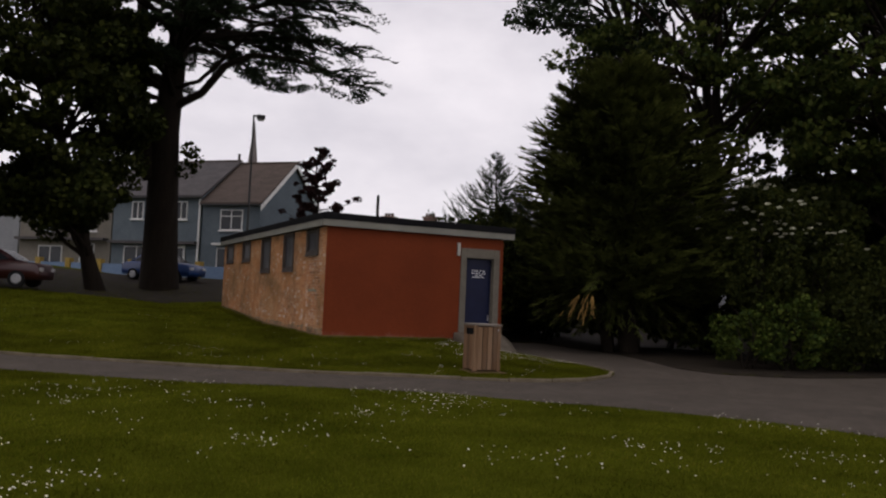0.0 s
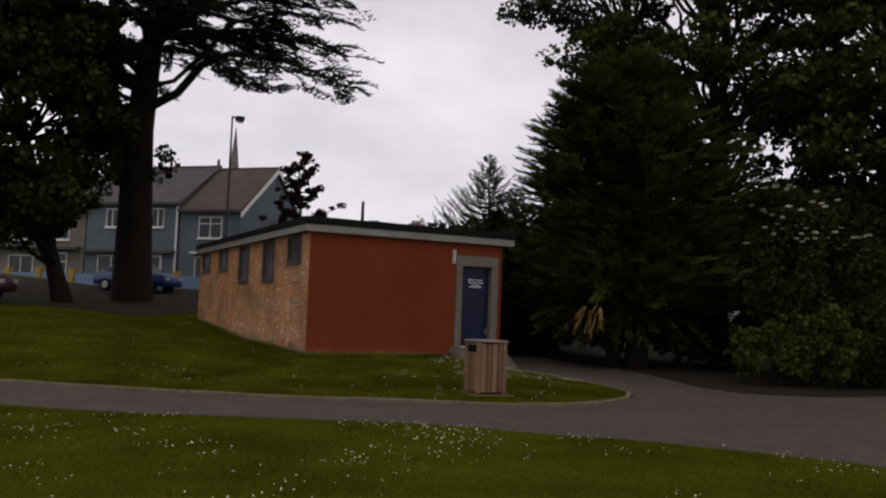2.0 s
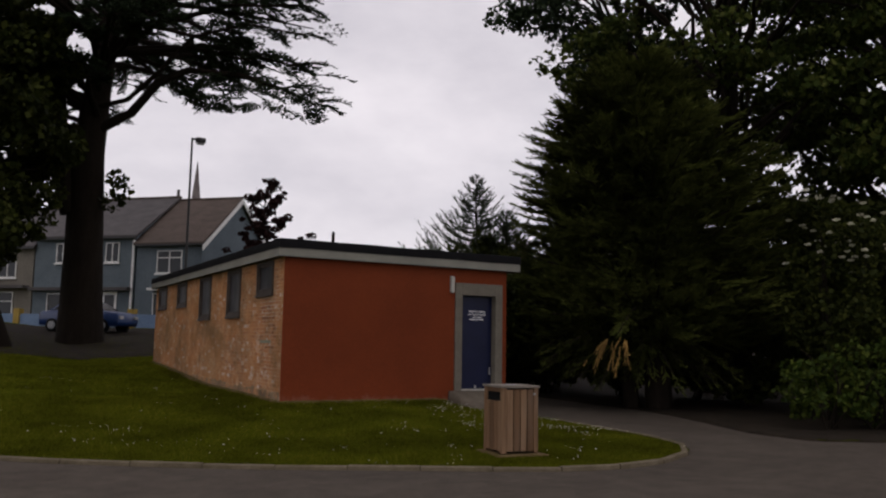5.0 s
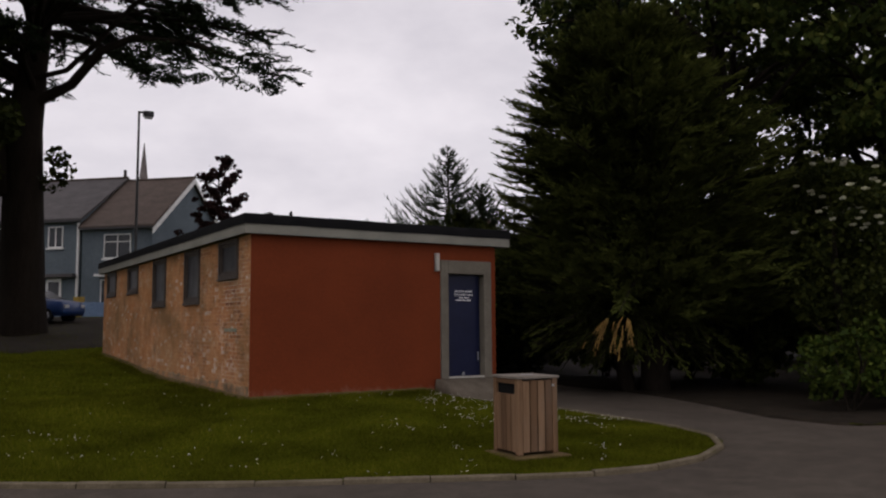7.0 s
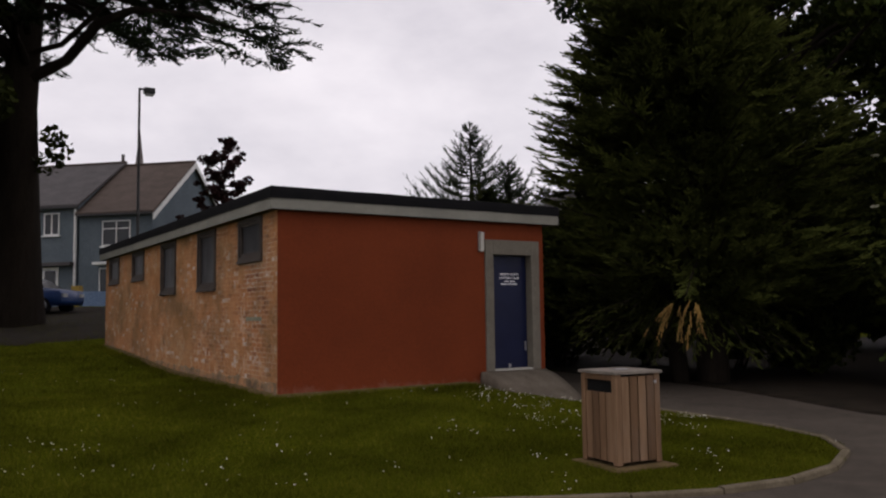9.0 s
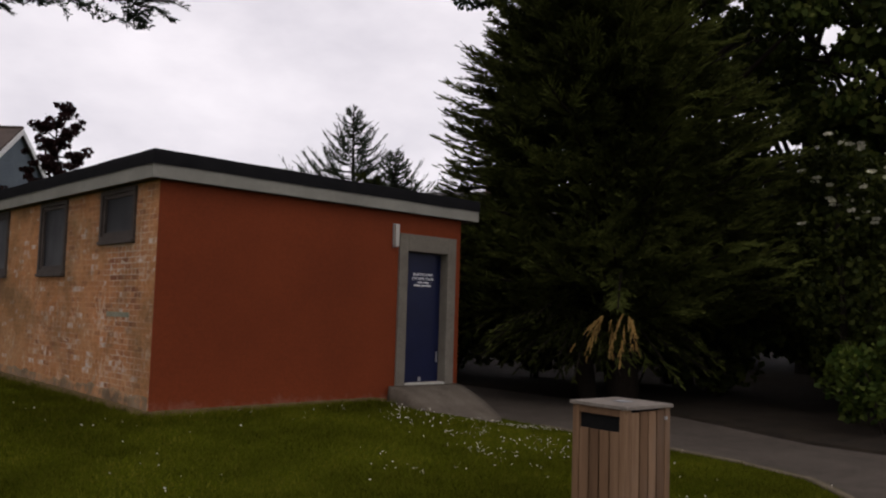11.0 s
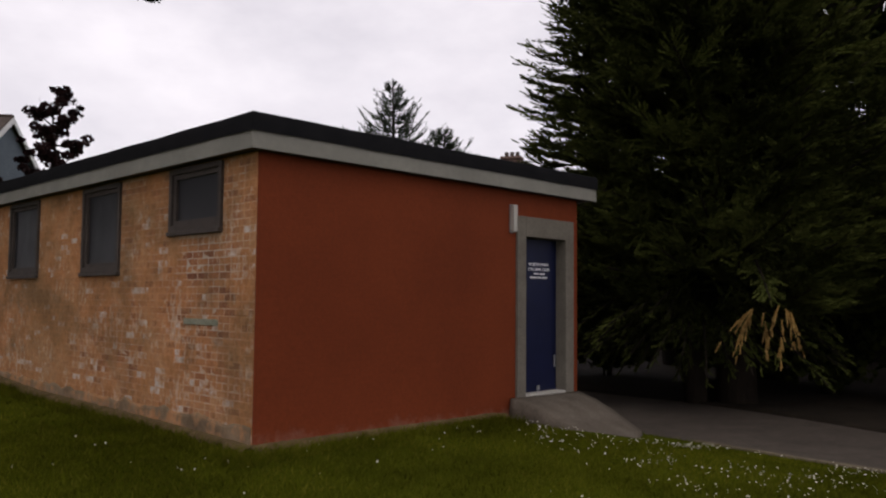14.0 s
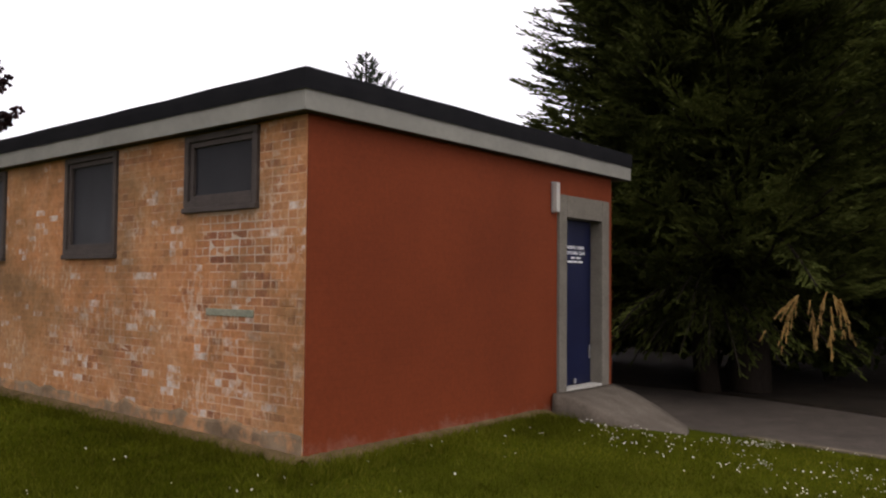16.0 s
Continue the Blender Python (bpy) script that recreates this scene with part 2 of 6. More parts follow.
M_GROUND = mat("lawn_ground", ground_build)
M_ASPHALT = mat("asphalt", asphalt_build)
M_BRICK = mat("flaked_brick", brick_build)
M_MORTAR0 = plain("back_wall_render", (0.34, 0.225, 0.135), (0.46, 0.33, 0.22), 2.0, 0.95, fine=40)
def mortar_build(nt, b):
    col = mix(nt, wall_coat(nt, None), (0.50, 0.41, 0.32), wall_paint(nt))
    nt.links.new(wall_stains(nt, col), b.inputs["Base Color"])
    b.inputs["Roughness"].default_value = 0.95
    b.inputs["Specular IOR Level"].default_value = 0.15
    bump(nt, b, noise_tex(nt, 40, 4, 0.65), 0.5, 0.006)


M_MORTAR = mat("painted_mortar", mortar_build)
def plinth_build(nt, b):
    cement = ramp(nt, noise_tex(nt, 1.8, 5, 0.65), (0.3, (0.115, 0.080, 0.048)), (0.7, (0.30, 0.215, 0.135)))
    show = ramp(nt, noise_tex(nt, 2.6, 6, 0.7), (0.46, (0, 0, 0)), (0.58, (0.75, 0.75, 0.75)))
    nt.links.new(mix(nt, show, cement, wall_paint(nt)), b.inputs["Base Color"])
    b.inputs["Roughness"].default_value = 0.95
    b.inputs["Specular IOR Level"].default_value = 0.1
    bump(nt, b, noise_tex(nt, 30, 4, 0.65), 0.5, 0.008)


M_PLINTH = mat("cement_plinth", plinth_build)
M_RED = mat("red_masonry_paint", red_paint_build)
M_THATCH = plain("dry_thatch", (0.085, 0.060, 0.026), (0.18, 0.125, 0.06), 5.0, 0.95, fine=45, bumps=0.8, depth=0.02)
M_FASCIA = plain("fascia_paint", (0.195, 0.188, 0.16), (0.25, 0.242, 0.205), 1.5, 0.7, fine=14, bumps=0.12, low=0.93, high=1.05)
M_FELT = plain("bitumen_felt", (0.006, 0.006, 0.007), (0.012, 0.0115, 0.0125), 4.0, 0.8, fine=70, bumps=0.4)
M_SOFFIT = plain("soffit_timber", (0.06, 0.055, 0.05), (0.09, 0.08, 0.07), 5.0, 0.85)
M_CONCRETE = plain("door_surround_cement", (0.138, 0.122, 0.098), (0.192, 0.172, 0.138), 3.0, 0.9, fine=50)
M_RAMP = plain("ramp_concrete", (0.092, 0.076, 0.058), (0.155, 0.130, 0.10), 2.4, 0.95, fine=35, bumps=0.5)
M_BLUE = plain("blue_gloss_paint", (0.005, 0.0075, 0.031), (0.0075, 0.011, 0.042), 3.0, 0.4, fine=60, bumps=0.1)
M_WHITE = plain("white_paint", (0.70, 0.70, 0.68), (0.80, 0.79, 0.77), 5.0, 0.6, bumps=0.1)
M_OFFWHITE = plain("aged_white_plastic", (0.40, 0.38, 0.33), (0.50, 0.475, 0.42), 5.0, 0.6, bumps=0.1)
M_LETTER = plain("white_lettering", (0.75, 0.75, 0.76), (0.85, 0.85, 0.85), 5.0, 0.6, bumps=0.0)
M_FRAME = plain("window_frame_brown", (0.052, 0.041, 0.035), (0.080, 0.064, 0.054), 6.0, 0.6, fine=60, bumps=0.2)
M_GLASS = mat("dark_glass", glass_build)
M_GUARD = mat("grimy_window_guard", mesh_guard_build)
M_WOOD = mat("weathered_wood", wood_build)
M_LID = plain("weathered_lid_board", (0.15, 0.128, 0.105), (0.24, 0.21, 0.178), 5.0, 0.9, fine=45, bumps=0.6, stretch=(0.3, 1, 1))
M_METAL = plain("galvanised_metal", (0.30, 0.30, 0.30), (0.42, 0.42, 0.42), 6.0, 0.5, 0.7, bumps=0.1)
M_DARK = plain("dark_inside", (0.006, 0.006, 0.006), (0.012, 0.011, 0.010), 6.0, 0.9)
M_KERB = plain("kerb_concrete", (0.10, 0.082, 0.052), (0.19, 0.155, 0.105), 3.0, 0.95, fine=40, bumps=0.5)
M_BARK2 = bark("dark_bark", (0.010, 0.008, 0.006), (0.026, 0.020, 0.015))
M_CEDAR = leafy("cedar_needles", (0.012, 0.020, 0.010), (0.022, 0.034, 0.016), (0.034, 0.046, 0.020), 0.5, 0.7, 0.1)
# wide patch range paints lit plumes and shaded hollows into the colour
M_CYPRESS = leafy("cypress_sprays", (0.039, 0.048, 0.011), (0.056, 0.065, 0.015), (0.085, 0.090, 0.024), 0.9, 0.7, 0.12, 0.04, 0.32, 1.65)
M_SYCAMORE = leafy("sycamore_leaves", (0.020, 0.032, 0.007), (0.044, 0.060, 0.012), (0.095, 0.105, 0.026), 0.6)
# darker copy of the green leaves, with shade put into the colour
M_SHADELEAF = leafy("shaded_leaves", (0.014, 0.019, 0.004), (0.028, 0.035, 0.007), (0.052, 0.058, 0.012), 0.6)
M_COPPER = leafy("copper_leaves", (0.020, 0.009, 0.010), (0.034, 0.015, 0.015), (0.050, 0.024, 0.022), 1.0)
M_LAUREL = leafy("laurel_leaves", (0.020, 0.036, 0.006), (0.042, 0.062, 0.010), (0.085, 0.105, 0.018), 1.5, 0.5)
M_FIR = leafy("fir_needles", (0.030, 0.042, 0.022), (0.046, 0.060, 0.033), (0.066, 0.080, 0.046), 0.8, 0.7, 0.15)
M_DEAD = leafy("dead_fronds", (0.20, 0.12, 0.035), (0.29, 0.18, 0.06), (0.38, 0.26, 0.10), 3.0, 0.8, 0.2)
M_BLOSSOM = leafy("elder_blossom", (0.42, 0.40, 0.30), (0.54, 0.52, 0.40), (0.66, 0.64, 0.52), 3.0, 0.8, 0.2)
M_YELLOW = leafy("yellow_blossom", (0.45, 0.28, 0.03), (0.55, 0.36, 0.04), (0.62, 0.44, 0.06), 3.0, 0.8, 0.2)
M_BLADE = leafy("grass_blades", (0.055, 0.064, 0.004), (0.088, 0.098, 0.007), (0.138, 0.130, 0.018), 0.7, 0.8, 0.3, 0.0)
M_DAISY = leafy("daisy_petals", (0.60, 0.56, 0.44), (0.74, 0.70, 0.58), (0.84, 0.80, 0.70), 3.0, 0.8, 0.1)
M_SLATE = plain("roof_slate", (0.072, 0.066, 0.066), (0.105, 0.095, 0.094), 1.2, 0.7, fine=9, bumps=0.4, stretch=(1, 1, 3))
M_TILE = plain("brown_roof_tile", (0.080, 0.062, 0.052), (0.115, 0.088, 0.074), 1.2, 0.8, fine=9, bumps=0.4, stretch=(1, 1, 3))
M_HOUSE = plain("blue_grey_render", (0.112, 0.138, 0.158), (0.145, 0.172, 0.192), 0.8, 0.9, fine=12)
M_HOUSE2 = plain("pale_grey_render", (0.24, 0.245, 0.26), (0.29, 0.295, 0.305), 0.8, 0.9, fine=12)
M_CREAM = plain("cream_render", (0.16, 0.145, 0.12), (0.21, 0.19, 0.16), 0.8, 0.9, fine=12)
M_STONE = plain("spire_stone", (0.13, 0.11, 0.11), (0.19, 0.165, 0.16), 0.6, 0.95, fine=6)
M_CHIMNEY = plain("chimney_brick", (0.16, 0.10, 0.08), (0.24, 0.16, 0.13), 1.5, 0.95, fine=12)
M_LOWBLUE = plain("blue_wall_paint", (0.16, 0.23, 0.36), (0.20, 0.28, 0.42), 0.8, 0.8, fine=12)
M_OCHRE = plain("ochre_pillar_paint", (0.34, 0.23, 0.06), (0.42, 0.29, 0.08), 1.5, 0.8, fine=12)
M_POST = plain("lamp_post_paint", (0.035, 0.035, 0.036), (0.055, 0.055, 0.055), 3.0, 0.6, 0.0)
M_CARRED = car_paint("red_car_paint", (0.035, 0.006, 0.006))
M_CARBLUE = car_paint("blue_car_paint", (0.008, 0.035, 0.13))
M_TYRE = plain("tyre_rubber", (0.012, 0.012, 0.012), (0.02, 0.02, 0.02), 10, 0.9)
M_LAMPGLASS = plain("lamp_lens", (0.35, 0.35, 0.34), (0.45, 0.45, 0.44), 5, 0.3)

# ---- mesh tools ----


def finish(ob_name, me, material, parent=None, label=""):
    if material:
        me.materials.append(material)
    ob = new(ob_name, me)
    if parent:
        ob.parent = parent
        ob.matrix_parent_inverse = parent.matrix_world.inverted()
    if label:
        tagged(ob, label)
    return ob


def part(name, bm, material, parent=None, label="", smooth=False):
    me = bpy.data.meshes.new(name)
    bm.to_mesh(me)
    bm.free()
    if smooth:
        me.polygons.foreach_set("use_smooth", [True] * len(me.polygons))
    return finish(name, me, material, parent, label)


def raw(name, verts, faces, material, parent=None, label="", smooth=False):
    """A mesh from arrays: verts n x 3, faces m x 3 or m x 4."""
    verts = np.asarray(verts, np.float32)
    faces = np.asarray(faces, np.int32)
    m, k = faces.shape
    me = bpy.data.meshes.new(name)
    me.vertices.add(len(verts))
    me.vertices.foreach_set("co", verts.ravel())
    me.loops.add(m * k)
    me.loops.foreach_set("vertex_index", faces.ravel())
    me.polygons.add(m)
    me.polygons.foreach_set("loop_start", np.arange(0, m * k, k, dtype=np.int32))
    me.polygons.foreach_set("loop_total", np.full(m, k, np.int32))
    me.polygons.foreach_set("use_smooth", np.full(m, smooth))
    me.update(calc_edges=True)
    return finish(name, me, material, parent, label)


def empty(name, x=0, y=0, z=0, rz=0):
    ob = new(name)
    ob.matrix_world = pose(x, y, z, 0, 0, rz)
    ob.empty_display_size = 0.2
    bpy.context.view_layer.update()
    return ob


def add_box(bm, lo, hi, bevel=0.0, m=None):
    c = [(a + b) / 2 for a, b in zip(lo, hi)]
    s = [abs(b - a) for a, b in zip(lo, hi)]
    t = Matrix.Translation(c) @ Matrix.Diagonal((*s, 1))
    made = bmesh.ops.create_cube(bm, size=1, matrix=(m @ t) if m else t)
    if bevel:
        edges = {e for v in made["verts"] for e in v.link_edges}
        bmesh.ops.bevel(bm, geom=list(edges), offset=bevel, segments=2, affect="EDGES", profile=0.7)


def box(name, lo, hi, material, parent=None, label="", bevel=0.008, m=None):
    bm = bmesh.new()
    add_box(bm, lo, hi, bevel, m)
    return part(name, bm, material, parent, label)


def prism(name, outline, lo, hi, material, parent=None, label="", axis="x", m=None):
    """An outline of (a, b) pairs drawn out along an axis between lo and hi."""
    bm = bmesh.new()

    def put(a, b, c):
        v = {"x": (c, a, b), "y": (a, c, b), "z": (a, b, c)}[axis]
        return bm.verts.new((m @ Vector(v)) if m else v)
    one = [put(a, b, lo) for a, b in outline]
    two = [put(a, b, hi) for a, b in outline]
    bm.faces.new(one)
    bm.faces.new(two)
    for i in range(len(one)):
        j = (i + 1) % len(one)
        bm.faces.new((one[i], one[j], two[j], two[i]))
    bmesh.ops.recalc_face_normals(bm, faces=bm.faces[:])
    return part(name, bm, material, parent, label)


def tube_arrays(points, radii, sides=8):
    """A tapering round limb along points."""
    pts = [Vector(p) for p in points]
    vs, fs = [], []
    for i, p in enumerate(pts):
        d = (pts[min(i + 1, len(pts) - 1)] - pts[max(i - 1, 0)]).normalized()
        side = d.cross(Vector((0.31, 0.77, 0.2)) if abs(d.z) > 0.8 else Vector((0, 0, 1))).normalized()
        up = side.cross(d)
        for k in range(sides):
            a = 2 * math.pi * k / sides
            vs.append(p + (side * math.cos(a) + up * math.sin(a)) * radii[i] * (1 + 0.08 * math.sin(3 * a + i)))
    for i in range(len(pts) - 1):
        for k in range(sides):
            a, b = i * sides + k, i * sides + (k + 1) % sides
            fs.append((a, b, b + sides, a + sides))
    return vs, fs


def tubes(name, runs, material, parent=None, label="", sides=8):
    """Several limbs joined: each run is (points, radii)."""
    vs, fs = [], []
    for points, radii in runs:
        v, f = tube_arrays(points, radii, sides)
        fs += [tuple(i + len(vs) for i in q) for q in f]
        vs += v
    return raw(name, np.array([tuple(v) for v in vs]), np.array(fs), material, parent, label, True)


rng = np.random.default_rng(7)


def rand_dirs(n):
    d = rng.normal(size=(n, 3))
    return d / np.linalg.norm(d, axis=1, keepdims=True)


def leaf_arrays(pos, size, droop=0.0, ratio=0.75, flat=0.0):
    """Pointed leaf quads, turned at random, one at each position."""
    n = len(pos)
    d = rand_dirs(n)
    d[:, 2] = d[:, 2] * (1 - flat) - droop
    d /= np.linalg.norm(d, axis=1, keepdims=True)
    e = np.cross(d, rand_dirs(n))
    e /= np.linalg.norm(e, axis=1, keepdims=True) + 1e-9
    s = np.asarray(size).reshape(-1, 1) * rng.uniform(0.6, 1.3, (n, 1))
    a = pos - d * s * 0.5
    b = pos + e * s * 0.5 * ratio + d * s * 0.08
    c = pos + d * s * 0.5
    f = pos - e * s * 0.5 * ratio + d * s * 0.08
    v = np.stack([a, b, c, f], 1).reshape(-1, 3)
    return v, np.arange(n * 4).reshape(n, 4)


def clump_points(centres, radii, per):
    """Points in blobs, thicker towards their rims, squashed a little."""
    out = []
    for c, r in zip(centres, radii):
        d = rand_dirs(per)
        q = rng.uniform(0.35, 1.0, (per, 1)) ** 0.6
        out.append(np.asarray(c) + d * q * np.asarray(r))
    return np.concatenate(out)


def curve_points(a, b, sag, n=6, wob=0.0):
    a, b = np.asarray(a, float), np.asarray(b, float)
    out = []
    for i in range(n):
        t = i / (n - 1)
        p = a + (b - a) * t + np.array((0, 0, sag * 4 * t * (1 - t)))
        if 0 < i < n - 1:
            p = p + rng.normal(size=3) * wob
        out.append(tuple(p))
    return out


# ---- the lie of the land ----
KERB = [(-40, 62), (-20, 40), (-10, 29), (-4, 22.4), (-1.1, 19.45), (0.52, 17.85), (1.97, 16.62), (4.14, 15.3), (5.6, 14.5), (7.0, 13.9), (8.0, 13.70), (8.95, 13.76),
        (9.75, 14.0), (10.45, 14.45), (10.9, 15.15), (11.15, 16.2), (11.3, 17.9), (11.45, 19.2)]
NEAR_EDGE = [(-40, 57), (-20, 35), (-10, 24.5), (-4, 18.4), (-1, 15.4), (0.5, 14.3), (2.8, 13.1), (5.1, 11.7), (7.0, 9.9), (8.2, 8.0), (8.9, 6.2), (10.5, 4.4), (16, 2.2), (40, -3)]
RIGHT_EDGE = [(60, 10), (30, 12.6), (18, 13.8), (15, 14.1), (13.7, 14.5), (13.7, 16.0), (14.6, 18.5), (15.6, 21.5), (15.6, 25.5), (11.5, 25.5), (11.5, 21.0)]
RISE_D = [-200, -9, 0.0, 1.75, 4.0, 6.4, 12, 19.6, 25.7, 36, 50, 90, 400]
RISE_Z = [0.0, 0.0, -0.03, 0.0, 0.13, 0.30, 0.40, 0.75, 1.30, 2.05, 2.3, 2.6, 3.0]
_kx = [p[0] for p in KERB] + [12.5, 400]
_ky = [p[1] for p in KERB[:12]] + [13.62] * (len(KERB) - 12) + [13.62, 13.62]


def height(x, y):
    """The ground's height."""
    d = np.asarray(y, float) - np.interp(x, _kx, _ky)
    side = 0.11 * np.clip(4 - np.asarray(x, float), 0, 9) * np.clip(d / 16, 0, 1)
    # the drive beside the hut stays level
    u = np.clip((np.asarray(x, float) - 9.4) / 1.9, 0, 1)
    drive = u * u * (3 - 2 * u) * np.clip((36 - np.asarray(y, float)) / 10, 0, 1)
    return np.interp(d, RISE_D, RISE_Z) * (1 - 0.88 * drive) + side + 0.02 * np.sin(np.asarray(x) * 0.9) * np.cos(np.asarray(y) * 0.7)


def inside(px, py, poly):
    px, py = np.asarray(px, float), np.asarray(py, float)
    hit = np.zeros(px.shape, bool)
    n = len(poly)
    for i in range(n):
        (x1, y1), (x2, y2) = poly[i], poly[(i + 1) % n]
        cond = (y1 > py) != (y2 > py)
        hit ^= cond & (px < (x2 - x1) * (py - y1) / ((y2 - y1) or 1e-9) + x1)
    return hit


PAVED = KERB + RIGHT_EDGE[::-1] + NEAR_EDGE[::-1]


def axis_steps(lo, a, b, hi, fine):
    left = [a - (a - lo) * (k / 14) ** 2.2 for k in range(14, 0, -1)]
    right = [b + (hi - b) * (k / 14) ** 2.2 for k in range(1, 15)]
    return left + list(np.arange(a, b + 1e-6, fine)) + right


def sheet(name, keep, lift, material, label=""):
    """Ground cut along the paved area's edge."""
    from mathutils import geometry
    xs = axis_steps(-700, -12, 30, 700, 1.0)
    ys = axis_steps(-500, -6, 62, 900, 1.0)
    ps = [Vector((x, y)) for x in xs for y in ys]
    start = len(ps)
    ring = []
    for i in range(len(PAVED)):
        p, q = Vector(PAVED[i]), Vector(PAVED[(i + 1) % len(PAVED)])
        k = max(1, int((q - p).length / 0.7))
        ring += [p.lerp(q, j / k) for j in range(k)]
    ps += ring
    edges = [(start + i, start + (i + 1) % len(ring)) for i in range(len(ring))]
    v, e, f, *_ = geometry.delaunay_2d_cdt(ps, edges, [], 0, 1e-4)
    co = np.array([(p.x, p.y) for p in v])
    tri = np.array([t for t in f if len(t) == 3])
    mid = co[tri].mean(1)
    sel = inside(mid[:, 0], mid[:, 1], PAVED) == keep
    if keep:   # the path's bed runs on a little under the turf
        sel = (mid[:, 0] > -45) & (mid[:, 0] < 62) & (mid[:, 1] > -7) & (mid[:, 1] < 63)
    tri = tri[sel]
    used = np.unique(tri)
    remap = np.zeros(len(co), int)
    remap[used] = np.arange(len(used))
    co, tri = co[used], remap[tri]
    z = height(co[:, 0], co[:, 1]) + lift
    ob = raw(name, np.column_stack([co, z]), tri, material, None, label, True)
    return tagged(ob, label, name, kind="structure")

# ---- ground, path, kerb ----
sheet("ground", False, 0.0, M_GROUND, label="mown green park lawn rising gently towards the road")
sheet("path", True, -0.025, M_ASPHALT, label="worn grey asphalt park path")


def kerb_line():
    """Edging stones along the lawn beside the hut, each a piece."""
    pts = [Vector(p) for p in KERB[3:]]
    run = []
    for p, q in zip(pts, pts[1:]):
        k = max(1, int((q - p).length / 0.05))
        run += [p.lerp(q, j / k) for j in range(k)]
    run.append(pts[-1])
    base = empty("kerb", run[0].x, run[0].y, float(height(run[0].x, run[0].y)))
    tagged(base, "low weathered concrete edging kerb between lawn and path", "kerb", kind="structure")
    i = 0
    while i < len(run) - 2:
        j, far = i, 0.0
        while j < len(run) - 1 and far < 0.9:
            far += (run[j + 1] - run[j]).length
            j += 1
        a, b = run[i], run[j]
        d = (b - a).normalized()
        nrm = Vector((-d.y, d.x))
        za, zb = float(height(a.x, a.y)), float(height(b.x, b.y))
        bm = bmesh.new()
        jig = random.uniform(-0.012, 0.008)
        g = 0.006
        ring = []
        for p, z, s in ((a, za, g), (b, zb, -g)):
            p = p + d * s
            for o, h in ((-0.07, -0.15), (-0.06, 0.018 + jig), (-0.045, 0.032 + jig), (0.015, 0.032 + jig), (0.03, 0.018 + jig), (0.03, -0.15)):
                ring.append(bm.verts.new((p.x + nrm.x * o, p.y + nrm.y * o, z + h)))
        n = 6
        bm.faces.new(ring[:n])
        bm.faces.new(ring[n:][::-1])
        for k in range(n):
            bm.faces.new((ring[k], ring[n + k], ring[n + (k + 1) % n], ring[(k + 1) % n]))
        bmesh.ops.recalc_face_normals(bm, faces=bm.faces[:])
        part("kerb_stone", bm, M_KERB, base)
        i = j


kerb_line()

# ---- the hut ----
X0, X1, Y0, Y1 = 6.05, 11.37, 20.86, 34.2
TOP, FLOOR = 3.22, 0.54
WINDOWS = [(21.50, 22.63, 2.51), (23.91, 25.06, 2.10), (26.66, 27.90, 2.10), (29.52, 30.78, 2.51), (32.36, 33.66, 2.52)]
WT = 3.205
DX0, DX1, DTOP = 10.18, 11.06, 2.63
PLINTH = 0.56


